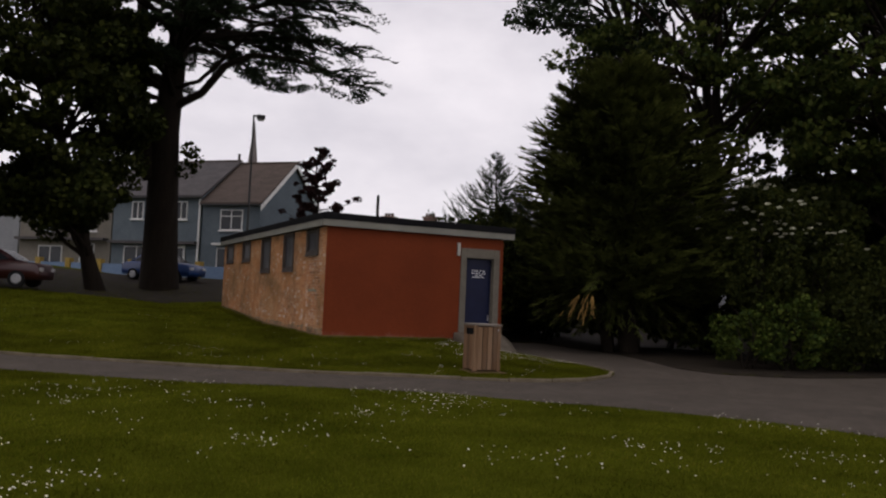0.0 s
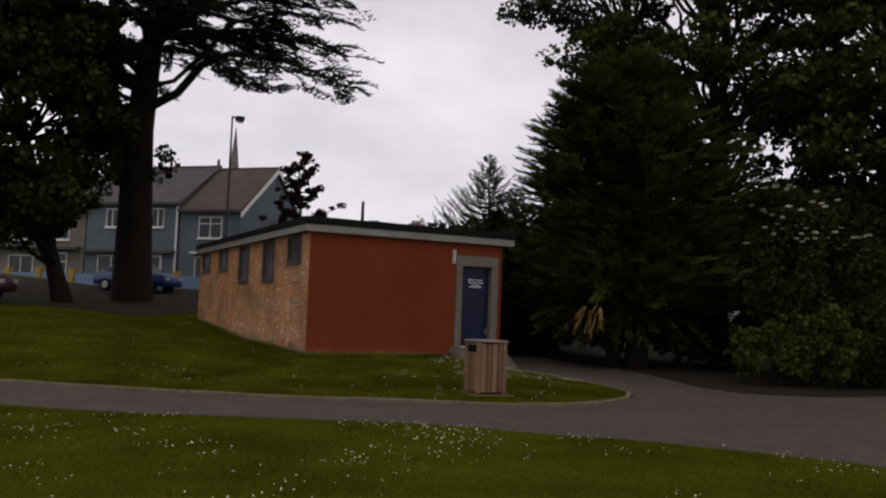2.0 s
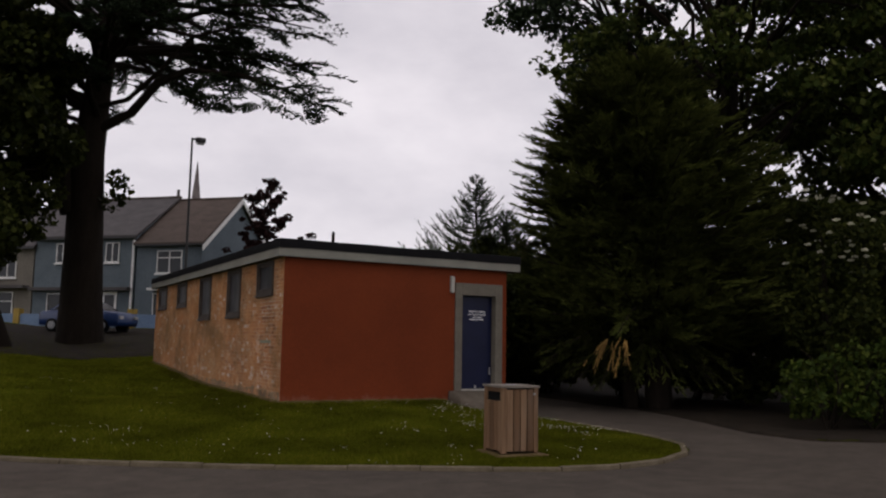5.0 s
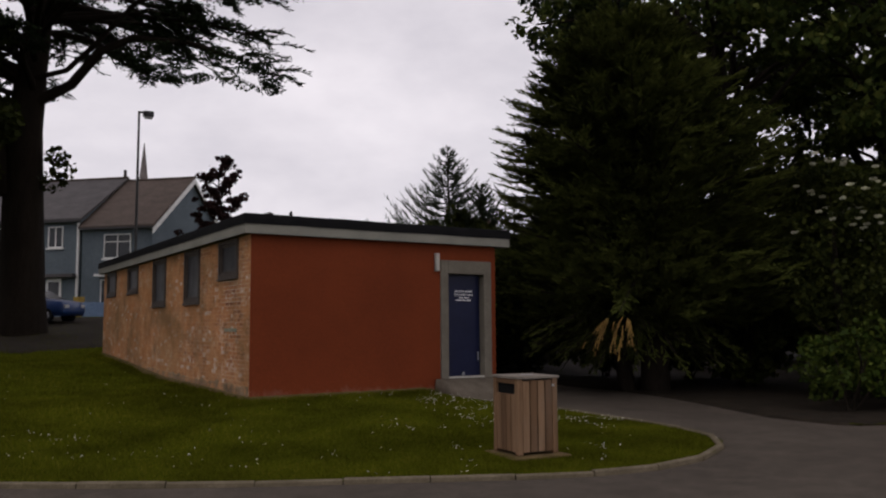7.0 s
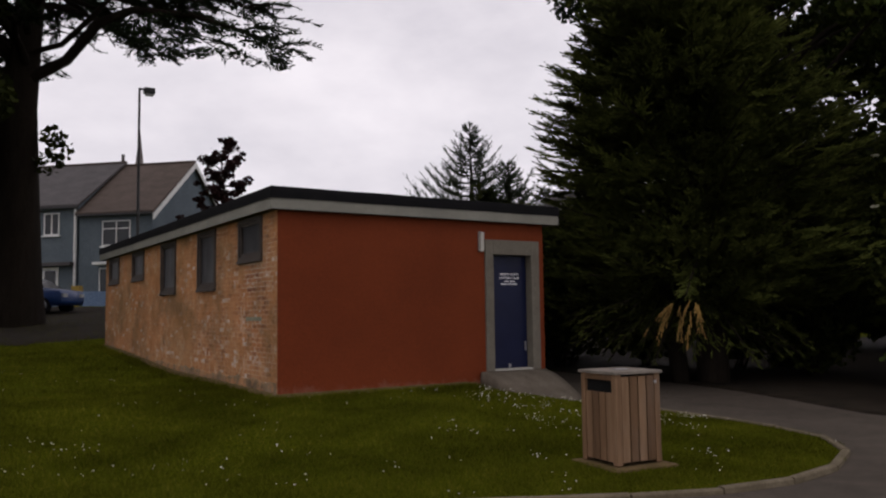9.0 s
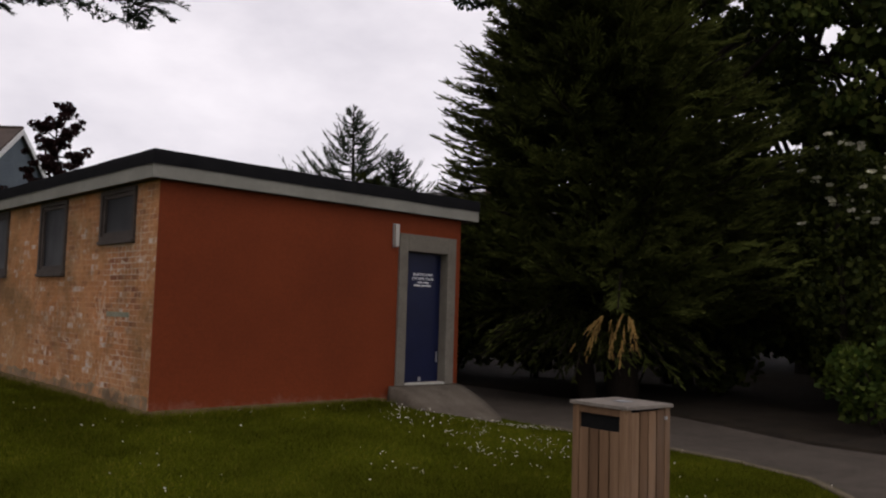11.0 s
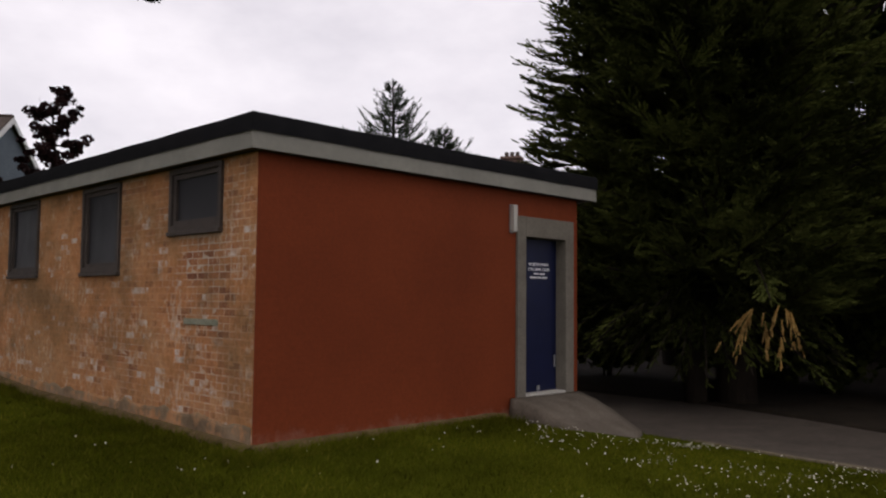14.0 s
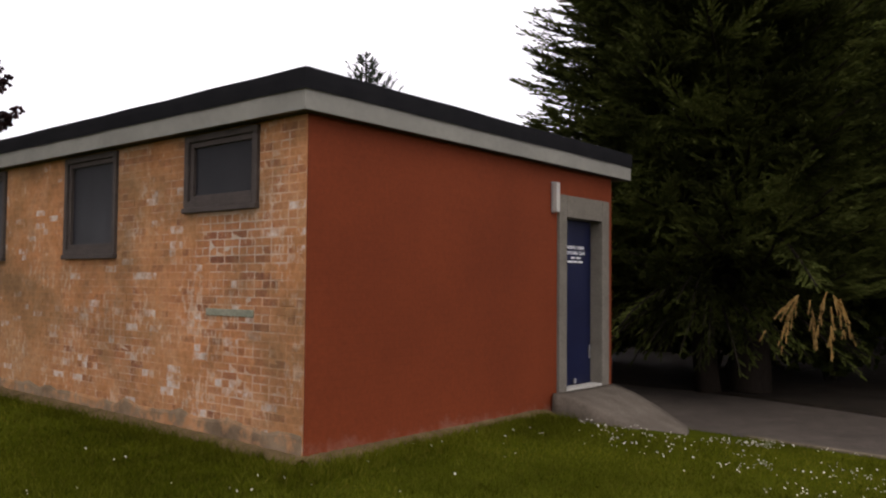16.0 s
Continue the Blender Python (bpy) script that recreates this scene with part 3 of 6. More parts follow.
def hut_walls():
    # side wall of brick, pierced by five windows; bricks stand proud of its mortar
    bm = bmesh.new()
    ys = [Y0 + 0.012] + [v for a, b, _ in WINDOWS for v in (a, b)] + [Y1]
    for i in range(0, len(ys), 2):
        add_box(bm, (X0, ys[i], -0.3), (X0 + 0.23, ys[i + 1], TOP))
    for a, b, z in WINDOWS:
        add_box(bm, (X0, a, -0.3), (X0 + 0.23, b, z))
        add_box(bm, (X0, a, WT), (X0 + 0.23, b, TOP))
    side = part("wall_west", bm, M_MORTAR)
    tagged(side, "tan brick side wall with flaking ochre paint", "wall", kind="structure")
    bm = bmesh.new()
    add_box(bm, (X0 + 0.004, Y0, -0.3), (10.0, Y0 + 0.23, TOP))
    add_box(bm, (11.25, Y0, -0.3), (X1, Y0 + 0.23, TOP))
    add_box(bm, (10.0, Y0, 2.9), (11.25, Y0 + 0.23, TOP))
    add_box(bm, (10.0, Y0, -0.3), (11.25, Y0 + 0.23, 0.5))
    tagged(part("wall_south", bm, M_RED), "smooth brick-red painted end wall", "wall", kind="structure")
    tagged(box("wall_east", (X1 - 0.23, Y0 + 0.231, -0.3), (X1, Y1, TOP), M_RED, bevel=0), "brick-red painted side wall under trees", "wall", kind="structure")
    tagged(box("wall_north", (X0 + 0.231, Y1 - 0.23, -0.3), (X1 - 0.231, Y1, TOP), M_MORTAR0, bevel=0), "plain rendered back wall of the hut", "wall", kind="structure")
    tagged(box("floor", (X0 + 0.24, Y0 + 0.24, 0.3), (X1 - 0.24, Y1 - 0.24, FLOOR - 0.01), M_CONCRETE, bevel=0), "bare concrete floor inside the hut", "floor", kind="structure")
    tagged(box("ceiling", (X0 + 0.002, Y0 + 0.002, TOP + 0.002), (X1 - 0.002, Y1 - 0.002, TOP + 0.05), M_SOFFIT, bevel=0), "flat timber ceiling under the roof", "ceiling", kind="structure")
    # render band at the foot of the side wall, broken along its top
    bm = bmesh.new()
    n = 90
    rows = []
    for i in range(n + 1):
        y = Y0 + 0.02 + (Y1 - Y0 - 0.05) * i / n
        h = PLINTH - 0.02 + 0.10 * noise.noise(Vector((y * 1.3, 3, 0))) + 0.06 * noise.noise(Vector((y * 4, 7, 0))) + 0.012 * (y - Y0) * (1 if y > 27 else 0.6)
        rows.append([bm.verts.new((X0 - 0.020, y, -0.2)), bm.verts.new((X0 - 0.016, y, h - 0.03)), bm.verts.new((X0 - 0.006, y, h)), bm.verts.new((X0 + 0.05, y, h))])
    for a, b in zip(rows, rows[1:]):
        for k in range(3):
            bm.faces.new((a[k], a[k + 1], b[k + 1], b[k]))
    bm.faces.new(rows[0][::-1])
    bmesh.ops.recalc_face_normals(bm, faces=bm.faces[:])
    band = part("baseboard", bm, M_PLINTH)
    tagged(band, "grey cement plinth band stained by earth", "plinth", kind="structure")
    return side


SIDE_WALL = hut_walls()


def hut_roof():
    roof = empty("roof", X0, Y0, TOP)
    tagged(roof, "flat black felt roof with a grey painted fascia board", "roof", kind="structure")
    lo, hi = (X0 - 0.16, Y0 - 0.14), (X1 + 0.29, Y1 + 0.14)
    box("soffit", (lo[0] + 0.03, lo[1] + 0.03, 3.226), (hi[0] - 0.03, hi[1] - 0.03, 3.30), M_SOFFIT, roof, "dark soffit boards", bevel=0)
    zf0, zf1 = 3.215, 3.40
    for name, a, b in (("fascia", (lo[0], lo[1], zf0), (hi[0], lo[1] + 0.028, zf1)), ("fascia", (lo[0], lo[1] + 0.029, zf0), (lo[0] + 0.028, hi[1], zf1)),
                       ("fascia", (hi[0] - 0.028, lo[1] + 0.029, zf0), (hi[0], hi[1], zf1)), ("fascia", (lo[0] + 0.029, hi[1] - 0.028, zf0), (hi[0] - 0.029, hi[1], zf1))):
        box(name, a, b, M_FASCIA, roof, "grey painted fascia board", bevel=0.005)
    # felt upstand, turned over the edge with an uneven lower hem
    bm = bmesh.new()
    ring = []
    loop = []
    for (ax, ay), (bx, by) in (((lo[0], lo[1]), (hi[0], lo[1])), ((hi[0], lo[1]), (hi[0], hi[1])), ((hi[0], hi[1]), (lo[0], hi[1])), ((lo[0], hi[1]), (lo[0], lo[1]))):
        k = max(2, int(math.hypot(bx - ax, by - ay) / 0.25))
        for j in range(k):
            loop.append((ax + (bx - ax) * j / k, ay + (by - ay) * j / k))
    cx, cy = (lo[0] + hi[0]) / 2, (lo[1] + hi[1]) / 2
    for x, y in loop:
        ox = 0.014 if x >= hi[0] - 1e-6 else (-0.014 if x <= lo[0] + 1e-6 else 0)
        oy = 0.014 if y >= hi[1] - 1e-6 else (-0.014 if y <= lo[1] + 1e-6 else 0)
        w = 0.008 * noise.noise(Vector((x * 2, y * 2, 1)))
        w2 = 0.010 * noise.noise(Vector((x * 1.1, y * 1.1, 5)))
        ix = x + (0.30 if x < cx else -0.30) * (1 if abs(ox) else 0)
        iy = y + (0.30 if y < cy else -0.30) * (1 if abs(oy) else 0)
        ring.append([bm.verts.new(p) for p in ((x + ox * 0.3, y + oy * 0.3, zf1 - 0.012 + w), (x + ox + w, y + oy + w, zf1 - 0.016 + w), (x + ox, y + oy, zf1 + 0.09), (x + ox * 0.6, y + oy * 0.6, zf1 + 0.155 + w2), (x, y, zf1 + 0.165 + w2), (ix, iy, zf1 + 0.13))])
    for i in range(len(ring)):
        a, b = ring[i], ring[(i + 1) % len(ring)]
        for k in range(5):
            bm.faces.new((a[k], b[k], b[k + 1], a[k + 1]))
    bm.faces.new([r[5] for r in ring])
    bmesh.ops.recalc_face_normals(bm, faces=bm.faces[:])
    part("felt_edge", bm, M_FELT, roof, "black bitumen felt")


hut_roof()


def hut_window(i, a, b, z):
    win = empty("window_%d" % i, X0, (a + b) / 2, z)
    tagged(win, "dark brown timber window covered by a grimy sheet", "window", kind="structure")
    fr = bmesh.new()
    x0, x1 = X0 - 0.035, X0 + 0.09
    w = 0.065
    add_box(fr, (x0, a + 0.002, z + 0.002), (x1, a + w, WT - 0.002), 0.006)
    add_box(fr, (x0, b - w, z + 0.002), (x1, b - 0.002, WT - 0.002), 0.006)
    add_box(fr, (x0, a + w + 0.001, WT - w), (x1, b - w - 0.001, WT - 0.002), 0.006)
    add_box(fr, (x0, a + w + 0.001, z + 0.002), (x1, b - w - 0.001, z + w), 0.006)
    part("window_frame", fr, M_FRAME, win)
    box("window_sill", (X0 - 0.055, a - 0.006, z - 0.05), (X0 + 0.02, b + 0.006, z), M_FRAME, win, "dark timber sill", bevel=0.012)
    sash = bmesh.new()
    s = 0.05
    ya, yb, za, zb = a + w + 0.002, b - w - 0.002, z + w + 0.002, WT - w - 0.002
    xs, xe = X0 - 0.005, X0 + 0.05
    add_box(sash, (xs, ya, za), (xe, ya + s, zb), 0.004)
    add_box(sash, (xs, yb - s, za), (xe, yb, zb), 0.004)
    add_box(sash, (xs, ya + s, za), (xe, yb - s, za + s), 0.004)
    add_box(sash, (xs, ya + s, zb - s), (xe, yb - s, zb), 0.004)
    part("sash", sash, M_FRAME, win)
    box("pane", (X0 + 0.028, ya + s - 0.005, za + s - 0.005), (X0 + 0.034, yb - s + 0.005, zb - s + 0.005), M_GUARD, win, bevel=0)


for i, (a, b, z) in enumerate(WINDOWS):
    hut_window(i + 1, a, b, z)


def hut_door():
    door = empty("door_1", (DX0 + DX1) / 2, Y0, FLOOR)
    tagged(door, "closed dark blue door in a wide grey cement surround", "door", kind="structure")
    sur = bmesh.new()
    y0, y1 = Y0 - 0.035, Y0 + 0.26
    add_box(sur, (10.002, y0, 0.47), (DX0, y1, 2.898), 0.012)
    add_box(sur, (DX1, y0, 0.47), (11.248, y1, 2.898), 0.012)
    add_box(sur, (DX0 + 0.001, y0, DTOP), (DX1 - 0.001, y1, 2.898), 0.012)
    part("door_surround", sur, M_CONCRETE, door, "grey cement door surround")
    leaf = bmesh.new()
    yl = Y0 + 0.135
    add_box(leaf, (DX0 + 0.005, yl, FLOOR + 0.02), (DX1 - 0.005, yl + 0.045, DTOP - 0.004), 0.004)
    for k in range(1, 6):
        x = DX0 + (DX1 - DX0) * k / 6
        add_box(leaf, (x - 0.0775, yl - 0.0025, FLOOR + 0.03), (x + 0.0775, yl + 0.001, DTOP - 0.012), 0.001)
    lf = part("door_leaf", leaf, M_BLUE, door, "dark blue painted plank leaf")
    box("threshold", (DX0 + 0.001, Y0 - 0.03, FLOOR - 0.04), (DX1 - 0.001, Y0 + 0.131, FLOOR + 0.018), M_OFFWHITE, door, "pale worn threshold strip")
    box("bolt_plate", (DX1 - 0.075, yl - 0.016, FLOOR + 0.33), (DX1 - 0.035, yl - 0.007, FLOOR + 0.50), M_METAL, door, "small worn metal plate")
    box("kick_latch", (DX0 + 0.42, yl - 0.03, FLOOR + 0.03), (DX0 + 0.47, yl - 0.007, FLOOR + 0.10), M_METAL, door, "small metal drop bolt")
    # painted notice on the door
    sign = empty("door_lettering", DX0 + 0.47, yl - 0.007, 1.95)
    tagged(sign, "four lines of white lettering painted on the blue door", "sign")
    for text, z, x0, x1 in (("NORTH", 2.262, -0.21, 0.015), ("DOWN", 2.262, 0.04, 0.21), ("CYCLING", 2.196, -0.23, 0.055), ("CLUB", 2.196, 0.08, 0.23)):
        cu = bpy.data.curves.new("lettering", "FONT")
        cu.body, cu.size, cu.align_x, cu.extrude, cu.offset = text, 0.054, "CENTER", 0.001, 0.0012
        tmp = bpy.data.objects.new("tmp", cu)
        scene.collection.objects.link(tmp)
        bpy.context.view_layer.update()
        me = bpy.data.meshes.new_from_object(tmp.evaluated_get(bpy.context.evaluated_depsgraph_get()))
        bpy.data.objects.remove(tmp)
        span = max(v.co.x for v in me.vertices) - min(v.co.x for v in me.vertices)
        me.transform(Matrix.Translation((DX0 + 0.47 + (x0 + x1) / 2, yl - 0.0085, z)) @ Matrix.Rotation(radians(90), 4, "X") @ Matrix.Diagonal(((x1 - x0) / span, 1.0, 1.0, 1.0)))
        me.materials.clear()
        finish("lettering", me, M_LETTER, sign)
    # two smaller lines that cannot be read: plain bars
    for z, words in ((2.152, ((-0.11, -0.01), (0.02, 0.13))), (2.102, ((-0.19, -0.05), (-0.03, 0.05), (0.07, 0.18)))):
        for a, b in words:
            box("lettering_bar", (DX0 + 0.47 + a, yl - 0.010, z - 0.011), (DX0 + 0.47 + b, yl - 0.0075, z + 0.011), M_LETTER, sign, bevel=0)


hut_door()

light_box = empty("bulkhead_light", 9.90, Y0, 2.86)
tagged(light_box, "slim white upright lamp box fixed beside the door", "wall light")
box("backplate", (9.865, Y0 - 0.012, 2.665), (9.955, Y0, 3.035), M_METAL, light_box, "pale metal backplate")
box("cover", (9.872, Y0 - 0.075, 2.675), (9.948, Y0 - 0.0125, 3.025), M_OFFWHITE, light_box, "off-white plastic cover", bevel=0.012)


def ramp_slab():
    """Rough wedge from the threshold down to the drive."""
    bm = bmesh.new()
    top = [(9.86, 20.89, 0.535), (11.34, 20.91, 0.525), (11.35, 20.6, 0.44), (11.34, 20.2, 0.26), (11.28, 19.86, 0.10), (10.8, 19.68, 0.08), (10.3, 19.60, 0.12), (9.98, 19.70, 0.18), (9.87, 20.05, 0.31), (9.84, 20.5, 0.46)]
    up = [bm.verts.new(p) for p in top]
    dn = [bm.verts.new((x + (0.03 if x > 10.9 else -0.07 if x < 10.1 else 0), y - (0.05 if y < 20 else 0), -0.1)) for x, y, z in top]
    c = bm.verts.new((10.55, 20.5, 0.465))
    d = bm.verts.new((10.55, 20.05, 0.26))
    for a, b, k in ((0, 1, c), (1, 2, c), (2, 3, d), (3, 4, d), (4, 5, d), (5, 6, d), (6, 7, d), (7, 8, d), (8, 9, c), (9, 0, c)):
        bm.faces.new((up[a], up[b], k))
    bm.faces.new((up[2], d, c))
    bm.faces.new((up[8], c, d))
    for i in range(len(up)):
        j = (i + 1) % len(up)
        bm.faces.new((up[i], up[j], dn[j], dn[i]))
    bmesh.ops.recalc_face_normals(bm, faces=bm.faces[:])
    bmesh.ops.subdivide_edges(bm, edges=bm.edges[:], cuts=3, use_grid_fill=True)
    for v in bm.verts:
        if v.co.y < Y0 - 0.05:
            v.co += Vector((0, 0, 1)) * 0.010 * noise.noise(v.co * 4) + Vector((noise.noise(v.co * 4 + Vector((9, 0, 0))), noise.noise(v.co * 4), 0)) * 0.02
    tagged(part("door_ramp", bm, M_RAMP, smooth=True), "rough cast concrete ramp sloping down from the door", "ramp")


ramp_slab()


def litter_bin():
    cx, cy, rz, s = 7.67, 15.2, -5.0, 0.29
    z0 = float(height(cx, cy))
    b = empty("litter_bin", cx, cy, z0, rz)
    tagged(b, "square weathered timber-slat litter bin standing on the lawn", "litter bin")
    m = pose(cx, cy, z0, 0, 0, rz)
    box("base_slab", (-0.42, -0.42, -0.12), (0.42, 0.42, 0.02), M_THATCH, b, "worn earthy slab", m=m, bevel=0.05)
    H = 0.945
    box("liner", (-s + 0.03, -s + 0.03, 0.05), (s - 0.03, s - 0.03, H - 0.02), M_DARK, b, "dark inner liner", m=m)
    for sx in (-1, 1):
        for sy in (-1, 1):
            box("corner_post", (sx * s - 0.035 * (1 + sx) + 0.0, sy * s - 0.035 * (1 + sy), 0.03), (sx * s + 0.035 * (1 - sx), sy * s + 0.035 * (1 - sy), H), M_WOOD, b, m=m, bevel=0.006)
    slat_w = (2 * s - 0.14) / 4
    for k in range(4):
        for turn in range(4):
            r = m @ pose(0, 0, 0, 0, 0, 90 * turn)
            a = -s + 0.07 + k * slat_w
            slot = turn == 3  # the side that faces the walker has the slot
            top = H - 0.19 if slot else H - 0.02
            top += random.uniform(-0.004, 0.004)
            out = random.uniform(0, 0.006)
            box("slat", (a + 0.008, -s + 0.008 - out, 0.06), (a + slat_w - 0.008, -s + 0.03 - out, top), M_WOOD, b, m=r, bevel=0.004)
    for turn in range(4):
        if turn == 3:
            box("rail", (-s + 0.071, -s + 0.004, H - 0.06), (s - 0.071, -s + 0.028, H - 0.001), M_WOOD, b, m=m @ pose(0, 0, 0, 0, 0, 90 * turn), bevel=0.004)
    lid = bmesh.new()
    add_box(lid, (-s - 0.02, -s - 0.02, H + 0.001), (s + 0.02, s + 0.02, H + 0.032), 0.008, m)
    part("lid", lid, M_LID, b, "grey weathered timber lid")
    box("hinge", (-0.05, -0.06, H + 0.033), (0.09, 0.06, H + 0.038), M_METAL, b, "small metal plate on the lid", m=m, bevel=0.001)
    box("lock", (-s - 0.0 + 0.5, -s - 0.012, H - 0.10), (-s + 0.53, -s + 0.002, H - 0.07), M_METAL, b, "small metal lock", m=m, bevel=0.004)


litter_bin()

# the end wall stands one degree out of square with the long side
SKEW = Matrix(((1, 0, 0, 0), (0.0165, 1, 0, -0.0165 * X0), (0, 0, 1, 0), (0, 0, 0, 1)))
for ob in [o for o in scene.objects if o.type == "MESH" and (o.name in ("wall_south", "wall_east", "wall_north", "floor", "ceiling") or (o.parent and o.parent.name in ("roof", "door_1", "door_lettering", "bulkhead_light")))]:
    ob.data.transform(SKEW)

# ---- street beyond the lawn ----
U = Vector((0.707, -0.707, 0))
HB = Matrix.Translation((12.33, 55.43, 2.0)) @ Matrix.Rotation(radians(-45), 4, "Z")   # x along the terrace, y to the back, origin at the gable corner


def sash_window(parent, x, z, w, h, y=0.0, bars=(2, 1), glow=M_GLASS):
    win = empty("window")
    win.parent = parent
    win.matrix_parent_inverse = parent.matrix_world.inverted()
    bpy.context.view_layer.update()
    bm = bmesh.new()
    f = 0.065
    add_box(bm, (x, y - 0.05, z), (x + f, y + 0.03, z + h), 0, HB)
    add_box(bm, (x + w - f, y - 0.05, z), (x + w, y + 0.03, z + h), 0, HB)
    add_box(bm, (x + f, y - 0.05, z + h - f), (x + w - f, y + 0.03, z + h), 0, HB)
    add_box(bm, (x + f, y - 0.05, z), (x + w - f, y + 0.03, z + f), 0, HB)
    for k in range(1, bars[0]):
        c = x + w * k / bars[0]
        add_box(bm, (c - 0.03, y - 0.04, z + f), (c + 0.04, y + 0.02, z + h - f), 0, HB)
    if bars[1] > 1:
        c = z + h * 0.68
        add_box(bm, (x + f, y - 0.035, c - 0.03), (x + w - f, y + 0.015, c + 0.03), 0, HB)
    part("window_frame", bm, M_WHITE, win)
    box("pane", (x + f - 0.01, y - 0.012, z + f - 0.01), (x + w - f + 0.01, y - 0.006, z + h - f + 0.01), glow, win, bevel=0, m=HB)
    box("window_sill", (x - 0.08, y - 0.12, z - 0.09), (x + w + 0.08, y + 0.02, z), M_WHITE, win, bevel=0, m=HB)
    return win


def gable_house(name, label, x0, x1, eave, ridge, depth, wall_mat, roof_mat, front=0.0, over=0.25):
    h = empty(name, *(HB @ Vector(((x0 + x1) / 2, depth, 0))))
    tagged(h, label, "house")
    prism("wall", [(front, -1.0), (2 * depth, -1.0), (2 * depth, eave), (depth, ridge - 0.12), (front, eave)], x0, x1, wall_mat, h, m=HB)
    for sgn in (0, 1):
        ya, za = (front - over, eave - 0.12) if sgn == 0 else (2 * depth + over, eave - 0.12)
        prism("roof", [(ya, za), (depth, ridge), (depth, ridge + 0.14), (ya, za + 0.14)], x0 - 0.12, x1 + 0.2, roof_mat, h, "pitched slate roof", m=HB)
    box("gutter", (x0, front - over - 0.1, eave - 0.2), (x1 + 0.2, front - over + 0.02, eave - 0.08), M_POST, h, "dark gutter", m=HB, bevel=0.02)
    box("ridge_tiles", (x0 - 0.1, depth - 0.12, ridge + 0.08), (x1 + 0.2, depth + 0.12, ridge + 0.2), M_TILE, h, m=HB, bevel=0.04)
    return h


h1 = gable_house("house", "blue-grey rendered end-of-terrace house with brown tiled gable roof", -4.5, 0.0, 5.35, 8.65, 4.25, M_HOUSE, M_TILE)
for s in (0, 1):   # white bargeboards on the gable
    ya, yb = (-0.3, 4.25) if s == 0 else (4.25, 8.8)
    za, zb = (5.12, 8.7) if s == 0 else (8.7, 5.12)
    prism("bargeboard", [(ya, za), (yb, zb), (yb, zb - 0.3), (ya, za - 0.3)], 0.2, 0.26, M_WHITE, h1, "white painted bargeboard", m=HB)
sash_window(h1, -3.05, 3.5, 1.75, 1.4, 0.0, (2, 2))
sash_window(h1, -3.2, 0.9, 1.7, 1.4, 0.0, (2, 1))
box("porch_roof", (-3.3, -0.55, 2.45), (-2.2, 0.0, 2.6), M_WHITE, h1, "white porch canopy", m=HB)
prism("gable_window", [(2.9, 3.6), (4.3, 3.6), (4.3, 4.4), (2.9, 4.4)], 0.005, 0.06, M_WHITE, h1, "white framed gable window", m=HB)
h2 = gable_house("house", "pale blue terrace house with grey slate roof and white door", -12.0, -4.62, 5.85, 8.85, 4.25, M_HOUSE, M_SLATE)
sash_window(h2, -6.75, 4.2, 1.0, 1.25, 0.0, (2, 1))
sash_window(h2, -10.4, 4.2, 1.0, 1.25, 0.0, (2, 1))
sash_window(h2, -10.9, 0.8, 2.2, 1.5, 0.0, (2, 1))
box("string_course", (-12.0, -0.5, 2.45), (-4.7, 0.0, 2.65), M_SLATE, h2, "slate canopy over the ground floor", m=HB)
box("drainpipe", (-4.75, -0.16, 0.0), (-4.62, -0.03, 5.6), M_WHITE, h2, "pale drainpipe", m=HB, bevel=0.03)
dr = box("front_door", (-6.75, -0.06, 0.0), (-5.75, 0.0, 2.4), M_WHITE, h2, "white front door with glass panes", m=HB)
box("pane", (-6.6, -0.075, 1.3), (-5.9, -0.061, 2.2), M_GLASS, dr, m=HB, bevel=0)
box("pane", (-6.6, -0.075, 0.2), (-5.9, -0.061, 1.05), M_GLASS, dr, m=HB, bevel=0)
box("finial", (-4.75, 4.2, 8.9), (-4.6, 4.35, 9.5), M_SLATE, h2, m=HB, bevel=0.03)
h3 = gable_house("house", "cream rendered terrace house with white ground-floor bay", -20.5, -12.12, 5.3, 8.3, 4.25, M_CREAM, M_SLATE)
sash_window(h3, -14.8, 0.5, 1.3, 1.9, -0.0, (1, 2))
sash_window(h3, -18.6, 0.6, 2.2, 1.6, -0.0, (2, 1))
sash_window(h3, -14.8, 3.3, 1.4, 1.3, -0.0, (2, 1))
sash_window(h3, -18.4, 3.3, 1.4, 1.3, -0.0, (2, 1))
box("door_canopy", (-20.4, -0.6, 2.6), (-12.3, 0.0, 2.8), M_SLATE, h3, "dark canopy over the ground floor", m=HB)
h4 = gable_house("house", "white rendered terrace house with slate roof", -30.0, -20.62, 5.2, 8.2, 4.25, M_HOUSE2, M_SLATE)
sash_window(h4, -24.0, 3.2, 1.4, 1.3, -0.0, (2, 1))
sash_window(h4, -28.0, 3.2, 1.4, 1.3, -0.0, (2, 1))
sash_window(h4, -26.0, 0.6, 2.2, 1.6, -0.0, (2, 1))

front_wall = empty("front_garden_wall", *(HB @ Vector((-8, -3.2, 0))))
tagged(front_wall, "low blue painted garden wall with ochre pillars", "garden wall")
for k in range(9):
    x = 0.4 - 2.6 * k
    box("pillar", (x - 0.2, -3.45, -0.6), (x + 0.2, -3.05, 1.2), M_OCHRE, front_wall, "ochre painted pillar", m=HB, bevel=0.02)
    box("wall_panel", (x - 2.4, -3.33, -0.6), (x - 0.2, -3.17, 0.9), M_LOWBLUE, front_wall, "blue painted wall panel", m=HB, bevel=0.01)


